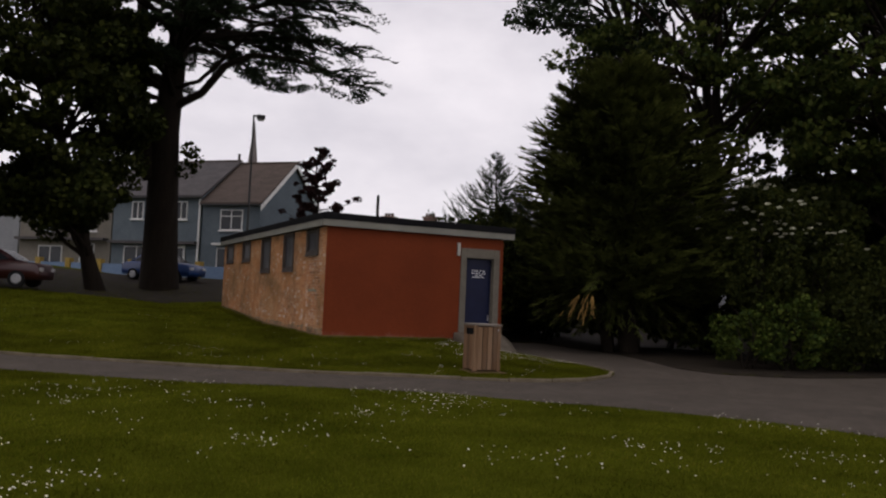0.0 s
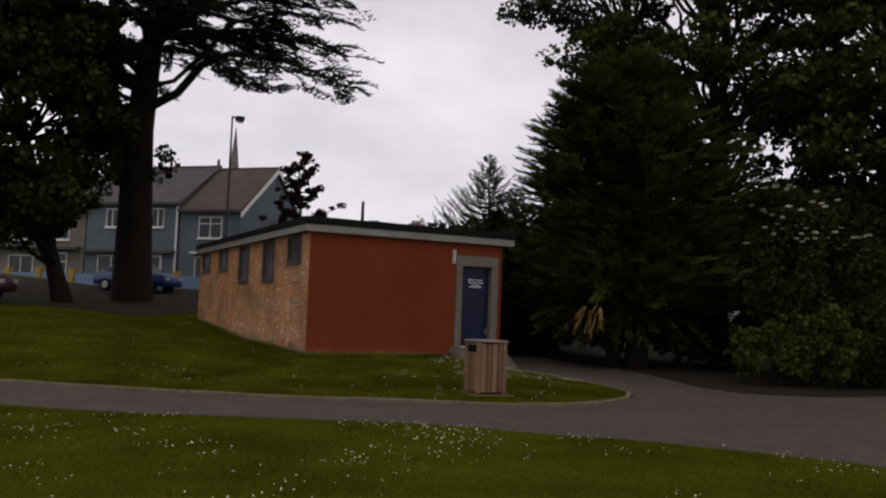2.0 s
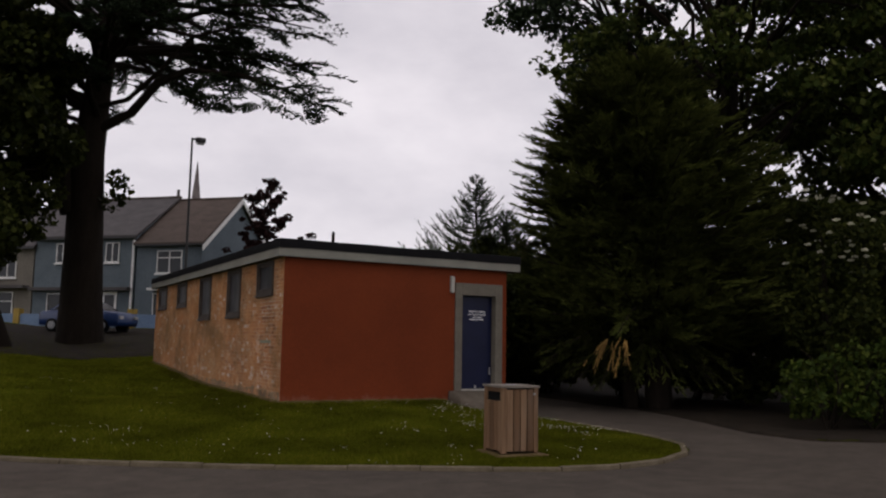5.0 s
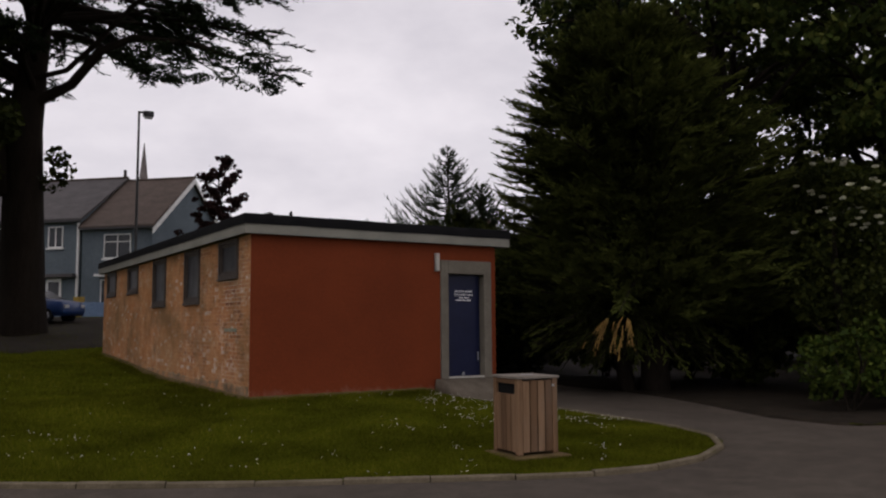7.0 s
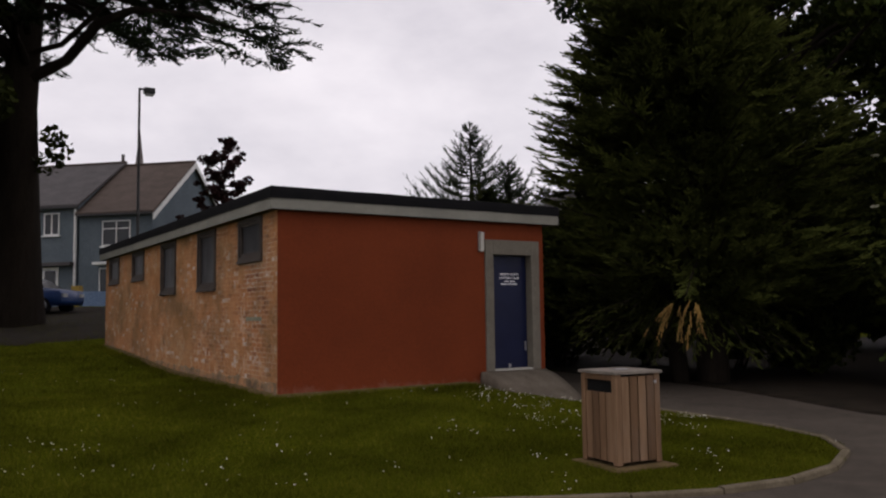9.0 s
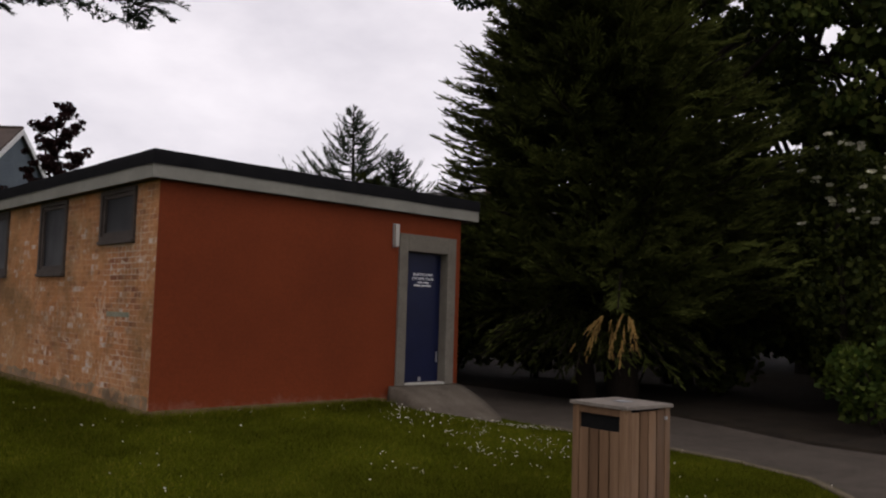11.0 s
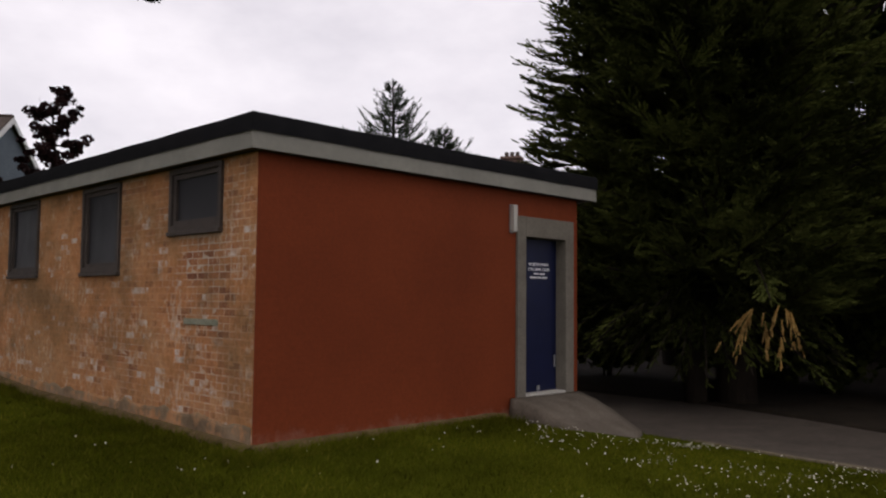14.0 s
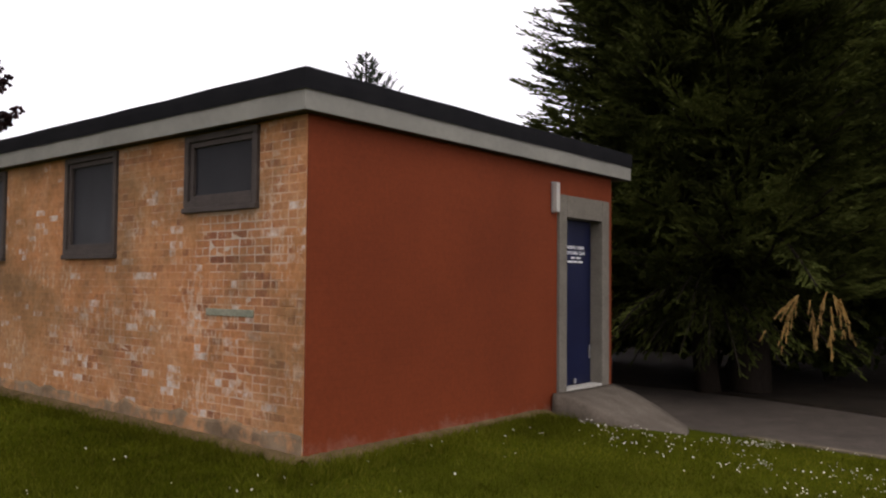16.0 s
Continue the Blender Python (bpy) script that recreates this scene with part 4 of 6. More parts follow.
def far_house(x, y, w, eave, ridge, rz, wall_mat, roof_mat, label, chims):
    z = float(height(x, y))
    m = pose(x, y, z, 0, 0, rz)
    h = empty("house", x, y, z)
    tagged(h, label, "house")
    prism("wall", [(-4, -1), (4, -1), (4, eave), (0, ridge - 0.1), (-4, eave)], -w / 2, w / 2, wall_mat, h, m=m)
    for s in (-1, 1):
        prism("roof", [(s * 4.3, eave - 0.2), (0, ridge), (0, ridge + 0.15), (s * 4.3, eave - 0.05)], -w / 2 - 0.2, w / 2 + 0.2, roof_mat, h, "pitched slate roof", m=m)
    for k in range(int(w / 3)):
        box("window", (-w / 2 + 0.8 + 3 * k, -4.06, 3.2), (-w / 2 + 2.1 + 3 * k, -3.99, 4.6), M_GLASS, h, m=m, bevel=0)
        box("window", (-w / 2 + 0.8 + 3 * k, -4.06, 0.8), (-w / 2 + 2.1 + 3 * k, -3.99, 2.3), M_GLASS, h, m=m, bevel=0)
    for c in chims:
        st = box("chimney", (c - 0.5, -0.4, ridge - 0.5), (c + 0.5, 0.4, ridge + 1.0), M_CHIMNEY, h, "brick chimney stack", m=m, bevel=0.03)
        box("cap", (c - 0.58, -0.48, ridge + 1.0), (c + 0.58, 0.48, ridge + 1.14), M_CHIMNEY, st, m=m, bevel=0.03)
        for q in (-0.3, 0.0, 0.3):
            box("chimney_pot", (c + q - 0.1, -0.1, ridge + 1.14), (c + q + 0.1, 0.1, ridge + 1.42), M_TILE, st, m=m, bevel=0.03)


far_house(28, 66, 9, 3.8, 5.0, -45, M_HOUSE2, M_SLATE, "distant terrace house with slate roof and chimneys", (-2.2, 1.6))
far_house(35.5, 58.5, 10, 4.0, 5.8, -45, M_CREAM, M_SLATE, "distant terrace house with grey slate roof", (2.0,))
far_house(36.4, 43, 10, 4.4, 6.9, -60, M_HOUSE2, M_SLATE, "grey-roofed house half hidden behind trees", (-0.4,))


pole = empty("utility_pole", 20.9, 56.0, 2.0)
tagged(pole, "thin dark timber pole standing behind the roofs", "pole")
tubes("shaft", [([(20.9, 56.0, 1.5), (20.9, 56.0, 8.6)], [0.14, 0.10])], M_BARK2, pole)
tubes("cap", [([(20.9, 56.0, 8.55), (20.9, 56.0, 8.75)], [0.13, 0.06])], M_POST, pole)


def spire():
    s = empty("church_spire", 32.5, 150, 2.5)
    tagged(s, "slender distant stone church spire", "church spire")
    bm = bmesh.new()
    bmesh.ops.create_cone(bm, segments=8, radius1=2.2, radius2=0.05, depth=20.0, cap_ends=True, matrix=Matrix.Translation((32.5, 150, 22.2)))
    part("spire", bm, M_STONE, s)
    box("tower", (30.3, 147.9, 0), (34.7, 152.1, 12.1), M_STONE, s, bevel=0.05)


spire()


def lamp_post():
    x, y, top = 8.05, 39.4, 9.8
    z = float(height(x, y))
    lp = empty("street_lamp", x, y, z)
    tagged(lp, "tall thin grey steel street lamp with a small head", "street lamp")
    tubes("post", [([(x, y, z - 0.2), (x, y, z + 1.2), (x, y, top)], [0.075, 0.065, 0.04])], M_POST, lp)
    tubes("bracket", [([(x, y, top - 0.05), (x + 0.25, y - 0.05, top - 0.02)], [0.04, 0.035])], M_POST, lp)
    bm = bmesh.new()
    add_box(bm, (x + 0.14, y - 0.18, top - 0.19), (x + 0.52, y + 0.10, top + 0.02), 0.05)
    head = part("head", bm, M_POST, lp, "dark lamp head")
    box("lens", (x + 0.19, y - 0.14, top - 0.26), (x + 0.47, y + 0.06, top - 0.191), M_LAMPGLASS, head, bevel=0.02)


lamp_post()


def car(x, y, rz, paint, label):
    z = float(height(x, y)) - 0.02
    m = pose(x, y, z, 0, 0, rz)
    c = empty("car", x, y, z, rz)
    tagged(c, label, "car")
    side = [(-2.05, 0.30), (-2.10, 0.55), (-2.02, 0.88), (-1.35, 0.98), (-0.75, 1.00), (1.35, 1.02), (1.95, 0.95), (2.05, 0.60), (2.0, 0.30)]
    bm = bmesh.new()
    secs = []
    for w, k in ((-0.86, 0.97), (-0.78, 1.0), (0.78, 1.0), (0.86, 0.97)):
        secs.append([bm.verts.new(m @ Vector((a * k, w, b if b < 0.4 else b * (0.96 if abs(w) > 0.8 else 1)))) for a, b in side])
    for p, q in zip(secs, secs[1:]):
        for i in range(len(side)):
            j = (i + 1) % len(side)
            bm.faces.new((p[i], p[j], q[j], q[i]))
    bm.faces.new(secs[0])
    bm.faces.new(secs[-1][::-1])
    bmesh.ops.recalc_face_normals(bm, faces=bm.faces[:])
    bmesh.ops.bevel(bm, geom=bm.edges[:], offset=0.04, segments=2, affect="EDGES")
    part("body", bm, paint, c, smooth=True)
    roof = [(-1.15, 0.97), (-0.45, 1.42), (0.2, 1.48), (0.95, 1.42), (1.6, 1.0)]
    for nm, mt, w0, w1, lift in (("cabin", paint, 0.76, 0.60, 0.0),):
        bm = bmesh.new()
        l = [bm.verts.new(m @ Vector((a, -(w0 if b < 1.1 else w1), b))) for a, b in roof]
        r = [bm.verts.new(m @ Vector((a, (w0 if b < 1.1 else w1), b))) for a, b in roof]
        bm.faces.new(l)
        bm.faces.new(r[::-1])
        for i in range(len(roof)):
            j = (i + 1) % len(roof)
            bm.faces.new((l[i], l[j], r[j], r[i]))
        bmesh.ops.recalc_face_normals(bm, faces=bm.faces[:])
        bmesh.ops.bevel(bm, geom=bm.edges[:], offset=0.05, segments=2, affect="EDGES")
        part(nm, bm, mt, c, smooth=True)
    for sgn in (-1, 1):
        for quad in (((-0.95, 1.02), (-0.42, 1.37), (0.22, 1.41), (0.22, 1.02)), ((0.30, 1.02), (0.30, 1.41), (0.88, 1.37), (1.30, 1.03))):
            bm = bmesh.new()
            vs = []
            for o in (0.0, 0.012):
                vs.append([bm.verts.new(m @ Vector((a, sgn * ((0.757 - (b - 1.0) * 0.36) + 0.008 + o), b))) for a, b in quad])
            bm.faces.new(vs[1])
            for i in range(4):
                j = (i + 1) % 4
                bm.faces.new((vs[0][i], vs[0][j], vs[1][j], vs[1][i]))
            part("window", bm, M_GLASS, c)
    for quad, nm in ((((-1.16, 1.02), (-0.53, 1.40)), "windscreen"), (((1.57, 1.05), (1.02, 1.40)), "rear_window")):
        bm = bmesh.new()
        (a0, b0), (a1, b1) = quad
        o = -0.035 if a0 < 0 else 0.035
        vs = [bm.verts.new(m @ Vector(p)) for p in ((a0 + o, -0.62, b0), (a0 + o, 0.62, b0), (a1 + o, 0.52, b1), (a1 + o, -0.52, b1))]
        bm.faces.new(vs)
        bmesh.ops.solidify(bm, geom=bm.faces[:], thickness=0.01)
        part(nm, bm, M_GLASS, c)
    for a in (-1.28, 1.28):
        for w in (-0.80, 0.80):
            bm = bmesh.new()
            bmesh.ops.create_cone(bm, segments=20, radius1=0.31, radius2=0.31, depth=0.2, cap_ends=True, matrix=m @ Matrix.Translation((a, w, 0.31)) @ Matrix.Rotation(radians(90), 4, "X"))
            wh = part("wheel", bm, M_TYRE, c)
            bm = bmesh.new()
            bmesh.ops.create_cone(bm, segments=16, radius1=0.2, radius2=0.16, depth=0.03, cap_ends=True, matrix=m @ Matrix.Translation((a, w + (0.11 if w > 0 else -0.11), 0.31)) @ Matrix.Rotation(radians(90 if w < 0 else -90), 4, "X"))
            part("rim", bm, M_METAL, wh)
    for w in (-0.6, 0.6):
        box("headlight", (-2.11, w - 0.16, 0.62), (-2.0, w + 0.16, 0.76), M_LAMPGLASS, c, m=m, bevel=0.02)
        box("tail_light", (1.98, w - 0.14, 0.68), (2.07, w + 0.14, 0.86), M_CARRED, c, m=m, bevel=0.02)


car(-2.3, 36.6, 160, M_CARRED, "dark red parked hatchback beyond the lawn")
car(5.4, 47.4, 140, M_CARBLUE, "blue parked hatchback beside the road")

# ---- trees and shrubs ----


def stem_path(x, y, z0, top, lean=(0, 0), n=8, wob=0.05):
    out = []
    for i in range(n):
        t = i / (n - 1)
        out.append((x + lean[0] * t + rng.normal() * wob * (0 < i), y + lean[1] * t + rng.normal() * wob * (0 < i), z0 + (top - z0) * t))
    return out


def broadleaf(name, label, x, y, top, r0, crown_z, crown_r, leaf, clumps, per, leaf_mat, bark_mat, lean=(0, 0), fork=None, squash=0.55, stems=1, clump_r=(0.7, 1.5), extra=()):
    """Forked trunk, limbs that reach out to clumps of leaves."""
    z0 = float(height(x, y))
    t = empty(name, x, y, z0)
    tagged(t, label, "tree")
    zc = (crown_z + top) / 2
    hz = (top - crown_z) / 2
    runs = []
    for s in range(stems):
        off = ((s - (stems - 1) / 2) * 1.6, (s % 2) * 0.8)
        path = stem_path(x, y, z0 - 0.3, top * 0.88, (lean[0] + off[0], lean[1] + off[1]), 9, r0 * 0.15)
        runs.append((path, [r0 * (1.35 if i == 0 else 1.0) * (1 - 0.85 * i / 8) / (1 if stems == 1 else 1.25) for i in range(9)]))
    tubes("trunk", runs, bark_mat, t, sides=12)
    centres, radii, limbs = [], [], []
    for i in range(clumps):
        d = rand_dirs(1)[0]
        q = rng.uniform(0.45, 1.0) ** 0.5
        c = np.array((x + lean[0] * 0.7, y + lean[1] * 0.7, zc)) + d * q * np.array((crown_r, crown_r, hz))
        if i < len(extra):
            c = np.array(extra[i], float)
        r = rng.uniform(*clump_r)
        centres.append(c)
        radii.append((r, r, r * squash))
        if i % 2 == 0:
            run = runs[i % stems][0]
            zb = z0 + (c[2] - z0) * rng.uniform(0.72, 0.95) if i >= len(extra) else c[2] + 0.8
            k = int(np.clip((zb - run[0][2]) / (run[-1][2] - run[0][2]) * 8, 1, 7))
            a = run[k]
            limbs.append((curve_points(a, c, 0.25, 5, 0.12), [r0 * 0.30 * (1 - 0.8 * j / 4) * (1 - 0.5 * k / 8) + 0.012 for j in range(5)]))
    tubes("branching", limbs, bark_mat, t, sides=6)
    pts = clump_points(centres, radii, per)
    v, f = leaf_arrays(pts, np.full(len(pts), leaf), 0.25)
    raw("crown", v, f, leaf_mat, t)
    return t


def sprays(bases, dirs, lengths, width, n, up=0.25, spread=0.5):
    """Feathery evergreen sprays: narrow leaflets either side of each shoot."""
    m = len(bases)
    bases, dirs = np.asarray(bases), np.asarray(dirs)
    t = rng.uniform(0.05, 1.0, (m, n, 1))
    L = np.asarray(lengths).reshape(m, 1, 1)
    d = dirs.reshape(m, 1, 3)
    p = bases.reshape(m, 1, 3) + d * t * L + np.array((0, 0, 1)) * (up * L * t * t)
    side = rand_dirs(m * n).reshape(m, n, 3) * spread
    out = d + side + np.array((0, 0, 1)) * up * t
    out /= np.linalg.norm(out, axis=2, keepdims=True)
    ll = L * (0.16 + 0.16 * (1 - t)) * rng.uniform(0.7, 1.3, (m, n, 1))
    e = np.cross(out, rand_dirs(m * n).reshape(m, n, 3))
    e /= np.linalg.norm(e, axis=2, keepdims=True) + 1e-9
    w = width * rng.uniform(0.6, 1.4, (m, n, 1))
    a = p - e * w
    b = p + e * w
    c = p + out * ll
    v = np.stack([a, b, c], 2).reshape(-1, 3)
    return v, np.arange(m * n * 3).reshape(-1, 3)


def fan(P, n, length, start=0.25, open_=0.75, up=0.12, jitter=0.16, taper=0.6):
    """Side shoots that fan out forwards from both sides of a bough, shorter towards its tip."""
    P = np.asarray(P, float)
    s = rng.uniform(start, 1.0, n)
    f = s * (len(P) - 1)
    j = np.minimum(f.astype(int), len(P) - 2)
    at = P[j] + (P[j + 1] - P[j]) * (f - j)[:, None]
    tan = P[j + 1] - P[j]
    tan /= np.linalg.norm(tan, axis=1, keepdims=True) + 1e-9
    side = np.cross(tan, (0, 0, 1.0))
    side /= np.linalg.norm(side, axis=1, keepdims=True) + 1e-9
    d = tan + side * (rng.choice((-1, 1), n) * rng.uniform(0.1, 1.0, n) * open_)[:, None] + np.array((0, 0, up)) + rng.normal(size=(n, 3)) * jitter
    d /= np.linalg.norm(d, axis=1, keepdims=True)
    return at, d, length * (1 - taper * (s - start) / (1 - start)) * rng.uniform(0.7, 1.25, n)


def swept(a, tip, sag, lift, n=7):
    """A bough that dips, then turns up at its tip."""
    a, tip = np.asarray(a, float), np.asarray(tip, float)
    t = np.linspace(0, 1, n)[:, None]
    return a + (tip - a) * t + np.array((0, 0, 1.0)) * (lift * t ** 3 - sag * np.sin(math.pi * t))


def cypress():
    """Wide dark cypress: tiers of feathery boughs that dip and turn up at the tips."""
    x, y, top = 15.8, 20.7, 9.3
    cx, cy = 15.65, 21.3
    z0 = float(height(x, y))
    t = empty("cypress_tree", x, y, z0)
    tagged(t, "broad dark green cypress with feathery upswept boughs", "tree")
    stem = stem_path(x, y, z0 - 0.3, top, (cx - x, cy - y), 10, 0.05)
    tubes("trunk", [(stem, [0.34 * (1 - 0.9 * i / 9) + 0.02 for i in range(10)]), (stem_path(x - 0.3, y + 0.6, z0 - 0.3, top * 0.8, (-0.4, 0.4), 8, 0.05), [0.2 * (1 - 0.9 * i / 7) + 0.02 for i in range(8)])], M_BARK2, t, sides=10)
    limbs, B, D, L = [], [], [], []

    def leafed(P, n, length, **kw):
        b, d, l = fan(P, n, length, **kw)
        B.append(b)
        D.append(d)
        L.append(l)
    for i in range(410):
        h = ((i + 0.5) / 410) ** 0.92
        z = 1.75 + (top - 1.95) * h
        az = i * 2.39996 + rng.normal() * 0.3
        r = np.interp(z, [1.5, 2.4, 3.6, 5.4, 6.8, 7.8, 8.6, 9.3], [2.4, 2.9, 3.05, 2.95, 2.55, 1.95, 1.2, 0.3]) * rng.uniform(0.72, 1.10)
        o = np.array((math.cos(az), math.sin(az), 0))
        r *= 1 + 0.30 * max(0.0, 0.75 * o[0] - 0.66 * o[1] - 0.25) * (z < 6.8)
        tip = np.array((cx, cy, z)) + o * r
        if tip[0] < 12.35 and tip[1] > 20.0 and tip[2] < 4.2:
            tip[0] = 12.35 + rng.uniform(0, 0.3)
        a = np.array((x + (cx - x) * h, y + (cy - y) * h, z + 0.05 * r))
        P = swept(a, tip, 0.08 * r, 0.10 * r * (0.2 + 0.8 * h))
        limbs.append(([tuple(p) for p in P], [0.045 * (1 - 0.8 * j / 6) + 0.006 for j in range(7)]))
        leafed(P, 38, 0.56, start=0.38, open_=0.75, up=-0.02, jitter=0.14, taper=0.35)
        # side boughs, each a plume of its own
        for q, turn in ((0.5, 0.75), (0.62, -0.7), (0.78, 0.5)):
            w = turn + rng.normal() * 0.12
            k = q * 6
            at = P[int(k)] + (P[int(k) + 1] - P[int(k)]) * (k - int(k))
            c, s_ = math.cos(w), math.sin(w)
            o2 = np.array((o[0] * c - o[1] * s_, o[0] * s_ + o[1] * c, 0))
            ln = r * rng.uniform(0.26, 0.42)
            P2 = swept(at, at + o2 * ln + np.array((0, 0, rng.uniform(-0.22, 0.04))), 0.04 * ln, 0.14 * ln, 5)
            leafed(P2, 24, 0.40, start=0.15, open_=0.7, up=0.0, jitter=0.14, taper=0.35)
    # close dark growth about the stems
    for i in range(420):
        z = rng.uniform(1.9, top - 0.8)
        az = rng.uniform(0, 2 * math.pi)
        r = rng.uniform(0.3, 0.62) * np.interp(z, [1.5, 3.6, 6.8, 9.3], [2.6, 3.0, 2.5, 0.4])
        p = np.array((cx + math.cos(az) * r, cy + math.sin(az) * r, z))
        d = rng.normal(size=(10, 3)) + np.array((math.cos(az), math.sin(az), 0.1))
        B.append(np.tile(p, (10, 1)) + rng.normal(size=(10, 3)) * 0.2)
        D.append(d / np.linalg.norm(d, axis=1, keepdims=True))
        L.append(rng.uniform(0.5, 0.9, 10))
    # thin hanging growth below the skirt
    for i in range(190):
        az = rng.uniform(0, 2 * math.pi)
        r = rng.uniform(1.0, 2.5 if i % 2 else 3.0)
        tip = np.array((cx + math.cos(az) * r, cy + math.sin(az) * r, rng.uniform(0.55, 1.6)))
        P = swept((cx, cy, rng.uniform(1.8, 2.6)), tip, -0.15, 0.0, 6)
        limbs.append(([tuple(p) for p in P], [0.03 * (1 - 0.8 * j / 5) + 0.005 for j in range(6)]))
        leafed(P, 24, 0.45, start=0.4, open_=0.6, up=-0.1)
    bases, dirs, lens = np.concatenate(B), np.concatenate(D), np.concatenate(L)
    ends = bases + dirs * lens[:, None]
    ok = ~((ends[:, 0] < 11.85) & (ends[:, 1] > 20.4) & (ends[:, 2] < 3.8))
    tubes("branching", limbs, M_BARK2, t, sides=5)
    v, f = sprays(bases[ok], dirs[ok], lens[ok], 0.0135, 22, 0.09, 0.38)
    raw("foliage", v, f, M_CYPRESS, t)
    # the low bough that reaches over the drive, with two browned sprays hanging from its end
    low = swept((x, y, 2.7), (12.8, 18.78, 1.92), -0.25, -0.1, 7)
    tubes("low_bough", [([tuple(p) for p in low], [0.06, 0.05, 0.045, 0.04, 0.03, 0.02, 0.012])], M_BARK2, t, sides=6)
    b, d, l = fan(low, 110, 0.6, 0.35, 0.7, -0.02)
    v, f = sprays(b, d, l, 0.014, 20, 0.02, 0.35)
    raw("low_foliage", v, f, M_CYPRESS, t)
    for root, tip in (((12.74, 18.93, 1.78), (12.42, 19.12, 0.96)), ((12.84, 18.62, 1.82), (12.52, 18.54, 1.01))):
        B, D, L = [], [], []
        for k in range(4):   # fingers of different length
            q = 1.0 if k == 0 else rng.uniform(0.55, 0.9)
            base = np.array(root) + rng.normal(size=3) * 0.04
            end = base + (np.array(tip) - base) * q + np.array((0.08, -0.14, 0)) * rng.normal() * (k > 0)
            b, d, l = fan(swept(base, end, -0.10, 0.0, 6), 12, 0.24, 0.15, 0.30, -0.3, 0.08, 0.55)
            B.append(b)
            D.append(d)
            L.append(l)
        v, f = sprays(np.concatenate(B), np.concatenate(D), np.concatenate(L), 0.012, 24, -0.05, 0.17)
        raw("dead_frond", v, f, M_DEAD, t, "browned dead hanging spray")


cypress()


def small_fir(x, y, top, label):
    z0 = float(height(x, y))
    t = empty("fir_tree", x, y, z0)
    tagged(t, label, "tree")
    tubes("trunk", [(stem_path(x, y, z0 - 0.3, top, (0, 0), 8, 0.02), [0.14 * (1 - 0.95 * i / 7) + 0.008 for i in range(8)])], M_BARK2, t)
    limbs, B, D, L = [], [], [], []
    for i in range(250):
        h = 0.12 + 0.87 * ((i + 0.5) / 250) ** 1.15
        z = z0 + (top - z0) * h
        az = i * 2.39996 + rng.normal() * 0.5
        r = 0.82 * (top - z) ** 0.95 * rng.uniform(0.7, 1.08) + 0.05
        o = np.array((math.cos(az), math.sin(az), 0))
        P = swept((x, y, z - 0.25 * r), np.array((x, y, z + 0.02)) + o * r, 0.08 * r, 0.34 * r * rng.uniform(0.4, 1.3), 6)
        limbs.append(([tuple(p) for p in P], [0.018, 0.015, 0.012, 0.009, 0.006, 0.004]))
        b, d, l = fan(P, 12 + int(18 * r), 0.18 + 0.16 * min(r, 2), 0.12, 0.85, 0.10)
        B.append(b)
        D.append(d)
        L.append(l)
    tubes("branching", limbs, M_BARK2, t, sides=4)
    v, f = sprays(np.concatenate(B), np.concatenate(D), np.concatenate(L), 0.013, 12, 0.15, 0.35)
    raw("foliage", v, f, M_FIR, t)


small_fir(16.55, 30.85, 7.75, "small pointed dark green conifer with upswept feathery branches")
small_fir(16.6, 28.9, 6.15, "low dark conifer beside the taller one behind the roof")


def plates(limbs, density, thick=0.30):
    """Flat layered cedar foliage along the outer part of each limb."""
    cs, rs = [], []
    for pts, span in limbs:
        P = np.array(pts)
        for k in range(density):
            f = rng.uniform(0.35, 1.0) * (len(P) - 1)
            j = min(int(f), len(P) - 2)
            p = P[j] + (P[j + 1] - P[j]) * (f - j)
            off = rng.normal(size=3) * np.array((span * 0.5, span * 0.5, 0.12))
            off[2] -= 0.05 * np.hypot(off[0], off[1])
            cs.append(p + off + np.array((0, 0, 0.15)))
            r = rng.uniform(0.35, 0.8)
            rs.append((r, r, thick * r))
    return cs, rs


